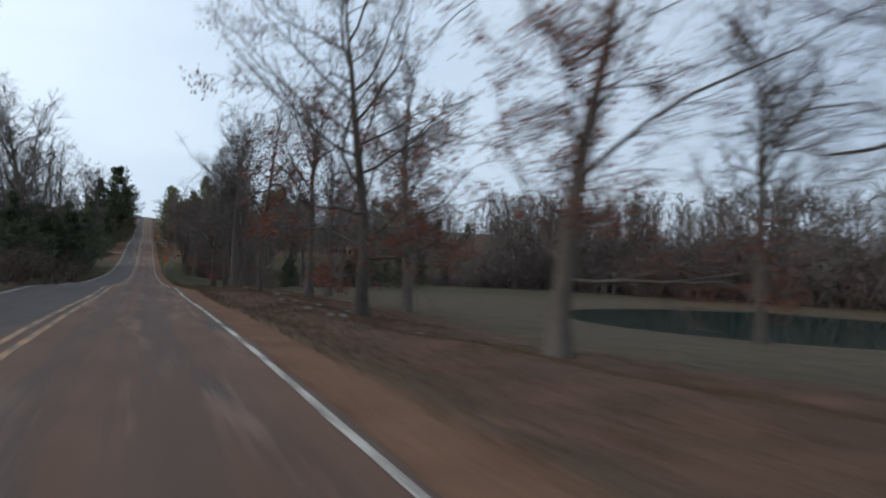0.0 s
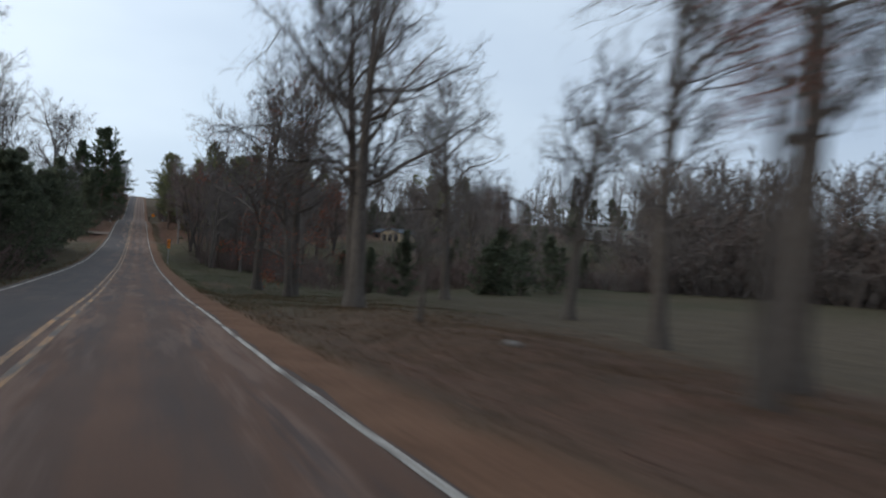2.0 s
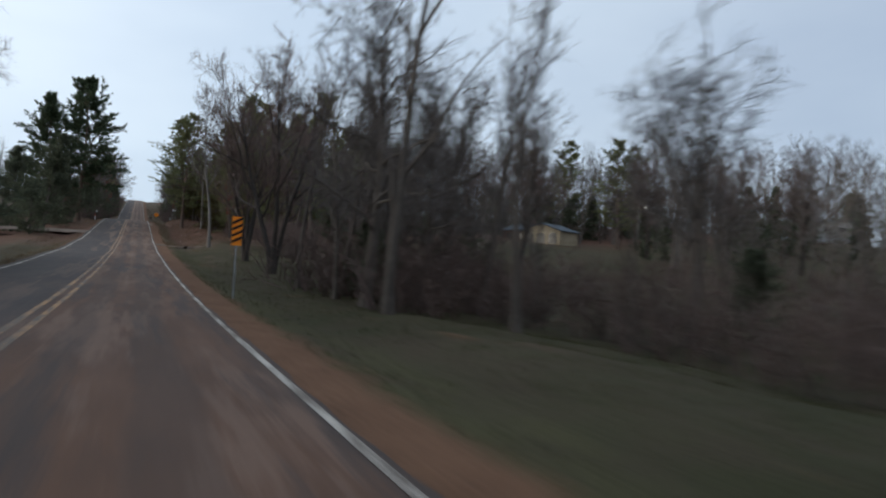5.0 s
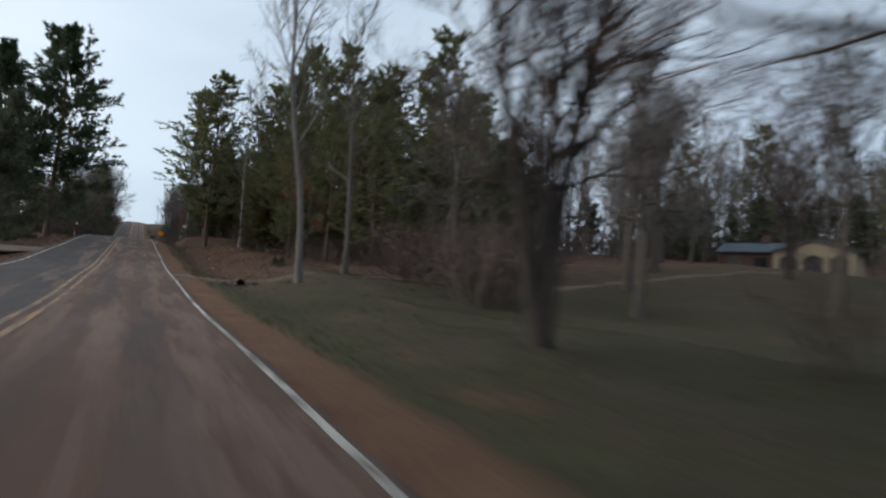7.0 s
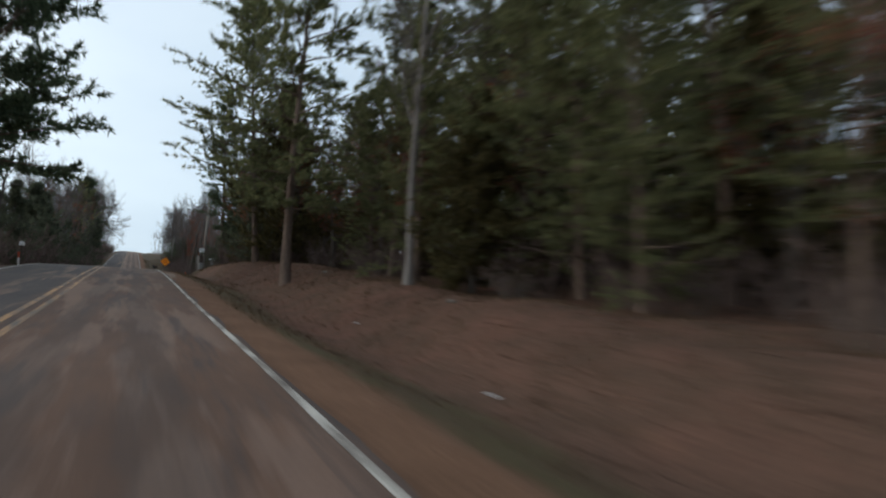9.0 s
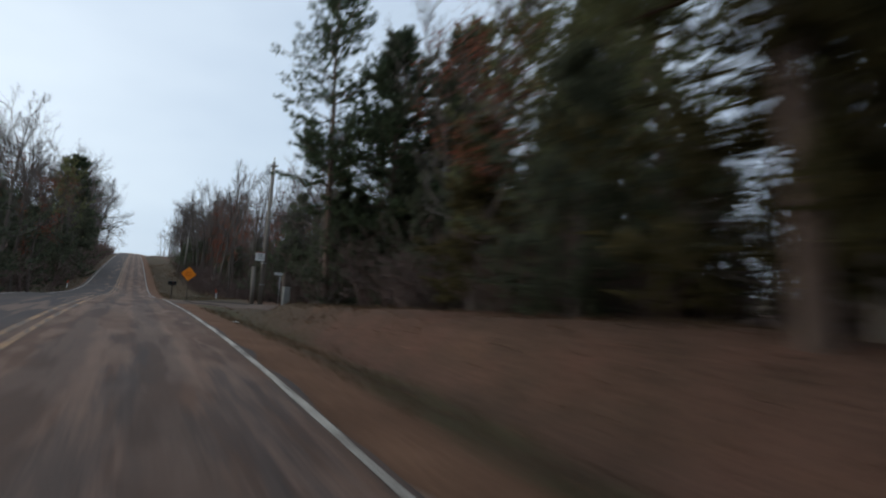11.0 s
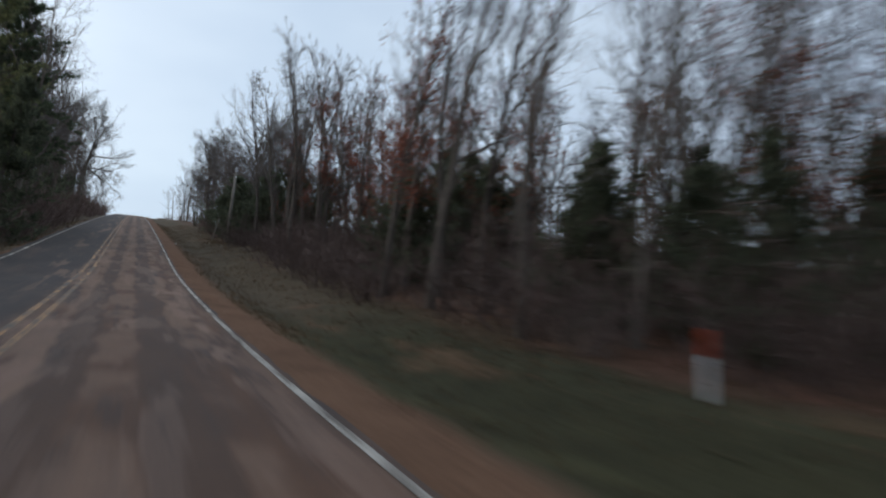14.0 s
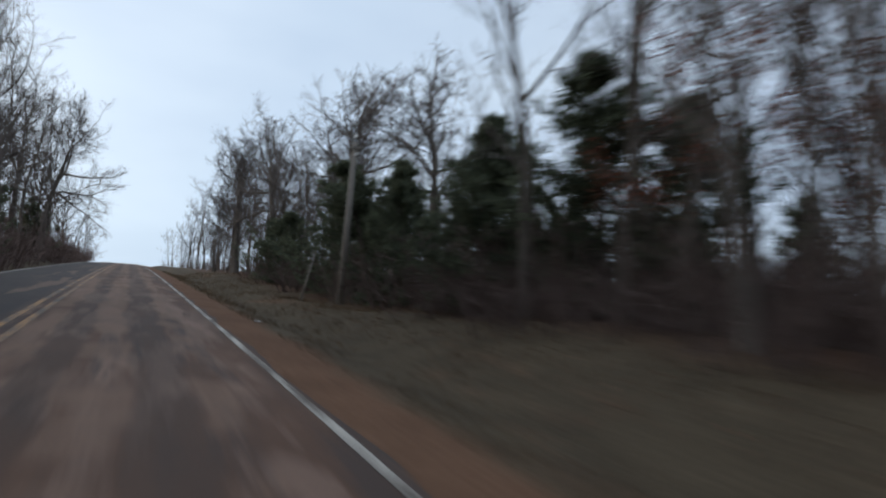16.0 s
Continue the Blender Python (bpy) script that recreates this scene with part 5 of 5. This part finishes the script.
# drain pipe under the earth track, with rubble round its mouth
culvert = thing("culvert", (4.15, 150.55, float(ground_z(4.15, 150.3))), "clay-stained drain pipe mouth among broken stones in the ditch", "culvert")
bm = bmesh.new()
rings = []
for rad, yy in ((0.17, 1.6), (0.17, -0.1), (0.205, -0.1), (0.205, 1.6)):
    rings.append([bm.verts.new((rad * math.cos(t), yy, 0.12 + rad * math.sin(t))) for t in np.linspace(0, 2 * math.pi, 17)[:-1]])
for ra, rb in zip(rings, rings[1:] + rings[:1]):
    for q in range(16):
        bm.faces.new((ra[q], ra[(q + 1) % 16], rb[(q + 1) % 16], rb[q]))
bmesh.ops.recalc_face_normals(bm, faces=bm.faces)
part("pipe", bm, M["concrete"], culvert, "round concrete pipe")


def rock(seed, size):
    bm = bmesh.new()
    bmesh.ops.create_icosphere(bm, subdivisions=2, radius=size)
    for v in bm.verts:
        n = noise.noise(Vector(v.co) * (1.6 / size) + Vector((seed, 0, 0)))
        v.co *= 1 + 0.35 * n
        v.co.z *= 0.5
    return bm


r = np.random.default_rng(21)
for n in range(14):
    side = -1 if n % 2 else 1
    bm = rock(60 + n, r.uniform(0.09, 0.19))
    x, y = side * r.uniform(0.26, 0.85), r.uniform(-0.45, 0.25)
    bmesh.ops.transform(bm, matrix=pose(x, y, float(ground_z(4.15 + x, 150.55 + y)) - culvert.location.z + 0.03, r.uniform(-30, 30), r.uniform(-30, 30), r.uniform(0, 360)), verts=bm.verts)
    part("stone", bm, M["concrete"], culvert)
# utility pedestal and a leaning stake at the corner of the wood
pillar = thing("utility_pedestal", at_ground(5.5, 216.9, 0.03), "grey metal utility pedestal with a wider box on top", "utility box")
part("shaft", box((0.26, 0.2, 0.8), (0, 0, 0.4), (0, 0, 8), 0.02), M["pedestal"], pillar)
head = part("box", box((0.3, 0.24, 0.5), (0, 0, 1.03), (0, 0, 8), 0.03), M["concrete"], pillar, "dull brown-grey metal housing")
part("lid", box((0.33, 0.27, 0.05), (0, 0, 1.3), (0, 0, 8), 0.018), M["concrete"], head)
part("door", box((0.22, 0.012, 0.36), (0.017, -0.123, 1.02), (0, 0, 8), 0.004), M["concrete"], head)
rear = thing("wooden_post", at_ground(5.65, 218.1, 0.1), "thin grey wooden stake leaning behind the utility box", "post")
part("shaft", box((0.12, 0.09, 1.5), (0, 0, 0.72), (0, -5, 0), 0.015), M["wood"], rear)


def marker_post(x, y, h, label, lean=2.0):
    ob = thing("marker_post", at_ground(x, y, 0.05), label, "marker post", "thin marker posts")
    part("stake", box((0.13, 0.05, h * 0.64), (math.sin(radians(lean)) * h * 0.32, 0, h * 0.32), (0, lean, 0), 0.012), M["white"], ob)
    part("cap", box((0.135, 0.055, h * 0.36), (math.sin(radians(lean)) * h * 0.82, 0, h * 0.82), (0, lean, 0), 0.012), M["marker_red"], ob, "orange-red reflective top")


marker_post(6.76, 250.5, 0.98, "white marker post with an orange-red top in the verge grass", -5)
marker_post(-6.1, 204.0, 1.0, "thin white marker post across the road", -3)
marker_post(-6.0, 267.5, 0.8, "thin white marker post across the road", 4)


def mailbox(x, y, turn, label, mat):
    ob = thing("mailbox", at_ground(x, y, 0.05), label, "mailbox", "roadside mailboxes", turn=turn)
    h = float(road_z(y)) + 0.98 - at_ground(x, y)[2]
    part("post", box((0.09, 0.09, h), (0, 0, h / 2), bevel=0.01), M["old_timber"], ob)
    part("arm", box((0.09, 0.5, 0.06), (0, 0, h + 0.01), bevel=0.008), M["old_timber"], ob)
    bm = bmesh.new()
    prof = [(-0.11, 0), (0.11, 0)] + [(0.11 * math.cos(t), 0.14 + 0.11 * math.sin(t)) for t in np.linspace(0, math.pi, 9)]
    f = bm.faces.new([bm.verts.new((px, -0.26, pz)) for px, pz in prof])
    r = bmesh.ops.extrude_face_region(bm, geom=[f])
    bmesh.ops.translate(bm, vec=(0, 0.52, 0), verts=[v for v in r["geom"] if isinstance(v, bmesh.types.BMVert)])
    bmesh.ops.recalc_face_normals(bm, faces=bm.faces)
    bmesh.ops.translate(bm, vec=(0, 0, h + 0.05), verts=bm.verts)
    body = part("box", bm, mat, ob, "arched metal letter box")
    part("door", plate([(-0.1, 0.005), (0.1, 0.005)] + [(0.1 * math.cos(t), 0.14 + 0.1 * math.sin(t)) for t in np.linspace(0, math.pi, 9)], 0.012, (0, -0.268, h + 0.05)), mat, body)
    part("flag", box((0.012, 0.03, 0.16), (0.118, 0.05, h + 0.2)), M["plaque_red"], body)
    return ob


mailbox(2.56, 240.2, -90, "black arched mailbox on a wooden post", M["black"])
mailbox(-5.9, 203.0, 180, "pale mailbox on a post across the road", M["white"])


# ---- house, outbuildings and yard lamp ----
def gable(w, d, h, rise, at):
    """Walls of a gabled block whose ridge runs along its depth (Y); open below."""
    bm = bmesh.new()
    prof = [(-w / 2, 0), (w / 2, 0), (w / 2, h), (0, h + rise), (-w / 2, h)]
    f = bm.faces.new([bm.verts.new((px, -d / 2, pz)) for px, pz in prof])
    r = bmesh.ops.extrude_face_region(bm, geom=[f])
    bmesh.ops.translate(bm, vec=(0, d, 0), verts=[v for v in r["geom"] if isinstance(v, bmesh.types.BMVert)])
    bmesh.ops.recalc_face_normals(bm, faces=bm.faces)
    bmesh.ops.translate(bm, vec=at, verts=bm.verts)
    return bm


def roof_slabs(w, d, h, rise, at, over=0.35, thick=0.14):
    half, pitch = w / 2 + over, math.degrees(math.atan2(rise, w / 2))
    ln = half / math.cos(radians(pitch))
    out = []
    for s in (-1, 1):
        out.append(box((ln, d + 2 * over, thick), (at[0] + s * half / 2, at[1], at[2] + h + rise - half / 2 * math.tan(radians(pitch)) + thick / 2 + 0.01), (0, s * pitch, 0), 0.02))
    return out


def window(parent, w, h, at, mat="dark_glass", trim="white"):
    """A framed window set proud of a wall that faces -Y."""
    fr = part("window", join(box((w + 0.16, 0.06, 0.08), (at[0], at[1], at[2] + h / 2 + 0.04), bevel=0.01), box((w + 0.22, 0.1, 0.08), (at[0], at[1] - 0.02, at[2] - h / 2 - 0.04), bevel=0.01),
                             box((0.08, 0.06, h), (at[0] - w / 2 - 0.04, at[1], at[2]), bevel=0.01), box((0.08, 0.06, h), (at[0] + w / 2 + 0.04, at[1], at[2]), bevel=0.01)), M[trim], parent, "pale window frame")
    part("pane", box((w, 0.02, h), (at[0], at[1] + 0.012, at[2])), M[mat], fr)
    part("glazing_bar", box((0.04, 0.03, h), (at[0], at[1] - 0.005, at[2])), M[trim], fr)


hz = float(ground_z(46, 152.5)) - 0.1
house = thing("house", (45.0, 153.0, hz), "tan gabled house front with dark-painted arches and a blue-grey roof", "house", turn=-66)
house.scale = (0.85, 0.85, 0.85)
part("wall", gable(6.4, 5.0, 2.0, 1.05, (0, 2.5, 0)), M["stucco"], house, "tan front gable block")
for s in roof_slabs(6.4, 5.0, 2.0, 1.05, (0, 2.5, 0)):
    part("roof", s, M["roof"], house, "blue-grey roof slope")
part("wing", box((6.0, 6.0, 2.2), (-5.6, 5.6, 1.1)), M["brick"], house, "long low brick wing")
for s in (-1, 1):
    part("roof", box((6.6, 3.6, 0.14), (-5.6, 5.6 + s * 1.7, 2.75), (-s * 18, 0, 0), 0.02), M["roof"], house, "blue-grey roof slope")
part("chimney", box((0.7, 0.7, 1.5), (-5.0, 5.7, 3.4), bevel=0.02), M["brick"], house)
# flat dark panels on the closed wall paint the shade inside porch arches
for x in (-1.95, 0.0, 1.95):
    arch = [(-0.7, 0.0), (0.7, 0.0)] + [(0.7 * math.cos(t), 1.15 + 0.5 * math.sin(t)) for t in np.linspace(0, math.pi, 9)]
    shade_panel = part("archway", plate(arch, 0.04, (x, -0.012, 0.12)), M["dark_glass"], house, "dark arched panel painting the shade of a porch opening")
    part("sill", box((1.5, 0.12, 0.1), (x, -0.04, 0.07), bevel=0.015), M["stucco"], shade_panel)
for x in (-2.92, -0.975, 0.975, 2.92):
    part("porch_pillar", box((0.34, 0.1, 1.95), (x, -0.045, 0.98), bevel=0.02), M["stucco"], house)
for x in (-7.2, -4.8):
    window(house, 1.1, 0.95, (x, 2.57, 1.25), trim="old_timber")

for x, y, w, d, t in ((95, 149.6, 6.4, 3.4, -50), (95, 137.2, 6.4, 3.4, -55)):
    tz = float(ground_z(x, y)) + 0.2
    cabin = thing("mobile_home", (x, y, tz), "long pale mobile home seen through bare trees", "mobile home", "pale mobile homes", turn=t)
    part("skirt", box((w - 0.2, d - 0.2, 0.6), (0, 0, 0.1)), M["steel"], cabin)
    part("wall", box((w, d, 2.4), (0, 0, 1.6), bevel=0.03), M["pedestal"], cabin, "pale ribbed metal wall")
    part("roof", box((w + 0.3, d + 0.3, 0.16), (0, 0, 2.88), bevel=0.04), M["roof"], cabin)
    for wx in (-2.1, 0.0, 2.1):
        window(cabin, 0.9, 0.8, (wx, -d / 2 - 0.03, 1.75))

lx, ly = 57.5, 149.7
yard = thing("yard_lamp", at_ground(lx, ly, 0.1), "lit yard lamp on a tall wooden pole", "street lamp")
part("pole", post(0.14, 0.1, 6.0, (0, 0, 0), (0, 0, 0), 10), M["wood"], yard)
arm = part("arm", box((0.06, 1.0, 0.06), (0, -0.5, 5.75), (8, 0, 0), 0.01), M["steel"], yard)
part("lamp_head", post(0.12, 0.2, 0.3, (0, -1.0, 5.45), (0, 0, 0), 12, 0.02), M["steel"], arm)
part("bulb", post(0.2, 0.24, 0.22, (0, -1.0, 5.26), (0, 0, 0), 12, 0.05), M["glow"], arm, "glowing lamp bowl")


# ---- stones, fallen leaves, grass ----
stones = []
for n in range(3):
    ob = tagged(new("stone", bpy.data.meshes.new("stone")), "pale rough fieldstone lying in the grass", "stone", "stones in the verge")
    bm = rock(n + 3, 0.26)
    bm.to_mesh(ob.data)
    bm.free()
    ob.data.materials.append(M["fieldstone"])
    stones.append(ob)
r = np.random.default_rng(8)
for n in range(15):
    x, y = r.uniform(5.5, 8.5), (r.uniform(14, 46) if n < 12 else r.uniform(160, 200))
    m = pose(x, y, float(ground_z(x, y)) + 0.03, 0, 0, r.uniform(0, 360)) @ Matrix.Scale(r.uniform(0.4, 0.8) if n < 12 else 0.4, 4)
    if n < 3:
        stones[n].matrix_world = m
    else:
        copy_thing(stones[n % 3], m).scale = m.to_scale()


for n, (x, y) in enumerate(((4.6, 165.3), (5.1, 172.6), (2.75, 210.4), (2.75, 295.5))):
    bm = rock(40 + n, 0.07)
    for v in bm.verts:
        v.co.z *= 0.45
        v.co.x *= 1.5
    ob = tagged(new("paper_scrap", bpy.data.meshes.new("paper_scrap")), "crumpled white paper scrap lying in the verge", "litter", "litter in the verge")
    bm.to_mesh(ob.data)
    bm.free()
    ob.data.materials.append(M["white"])
    ob.matrix_world = pose(x, y, float(ground_z(x, y)) + 0.015, 0, 0, 50 * n)


def blades(name, count, seed, region, height, width, material, label, density=None):
    """Grass over a stretch: single bent blades."""
    r = np.random.default_rng(seed)
    x0, x1, y0, y1 = region
    x, y = r.uniform(x0, x1, count * 3), r.uniform(y0, y1, count * 3)
    keep = (np.sin(x * 1.3 + 2 * np.sin(y * 0.4)) * np.sin(y * 0.7 + np.sin(x)) > r.uniform(-1.2, 0.7, count * 3)) & ((y < 218.5) | (y > 240) | (x < -5))
    x, y = x[keep][:count], y[keep][:count]
    n = len(x)
    z = ground_z(x, y) - 0.01
    a, h, w = r.uniform(0, 6.28, n), height * r.uniform(0.45, 1.25, n), width * r.uniform(0.6, 1.3, n)
    bend = r.normal(0, 0.35, (n, 2)) * h[:, None]
    p = np.stack([x, y, z], 1)
    side = np.stack([np.cos(a), np.sin(a), 0 * a], 1) * w[:, None]
    top = p + np.stack([bend[:, 0], bend[:, 1], h], 1)
    v = np.stack([p - side, p + side, top], 1).reshape(-1, 3)
    ob = new(name, tri_mesh(name, v, np.arange(3 * n).reshape(-1, 3), material))
    return tagged(ob, label, "grass", kind="stuff")


blades("dead_grass", 34000, 1, (2.5, 11, -4, 70), 0.11, 0.012, M["grass"], "short dead grass of the verge")
blades("green_grass", 34000, 2, (2.6, 13, 56, 152), 0.09, 0.011, M["grass_green"], "short green verge grass")
blades("dead_grass", 34000, 3, (2.5, 9.5, 150, 340), 0.13, 0.013, M["grass"], "thin dead grass on the bank")
blades("dead_grass", 18000, 4, (-8.5, -4.9, -4, 330), 0.14, 0.014, M["grass"], "dead grass across the road")


def litter(name, count, seed, region, material, label):
    r = np.random.default_rng(seed)
    x, y = r.uniform(region[0], region[1], count), r.uniform(region[2], region[3], count)
    p = np.stack([x, y, ground_z(x, y) + 0.015], 1)
    a, s = r.uniform(0, 6.28, count), r.uniform(0.03, 0.065, count)
    u = np.stack([np.cos(a), np.sin(a), r.normal(0, 0.3, count)], 1) * s[:, None]
    w = np.stack([-np.sin(a), np.cos(a), r.normal(0, 0.3, count)], 1) * s[:, None] * 0.6
    v = np.stack([p - u, p + w, p + u, p - w], 1).reshape(-1, 3)
    k = np.arange(count)[:, None] * 4
    ob = new(name, tri_mesh(name, v, np.concatenate([k + (0, 1, 2), k + (0, 2, 3)]), material))
    tagged(ob, label, "leaves", kind="stuff")


litter("fallen_leaves", 9000, 11, (3, 13, -4, 60), M["fallen"], "fallen brown oak leaves under the trees")
litter("fallen_leaves", 12000, 12, (3.2, 14, 148, 224), M["fallen"], "fallen red-brown leaves on the bank")
litter("fallen_leaves", 6000, 13, (5, 13, 246, 310), M["fallen"], "fallen leaves along the wood's edge")
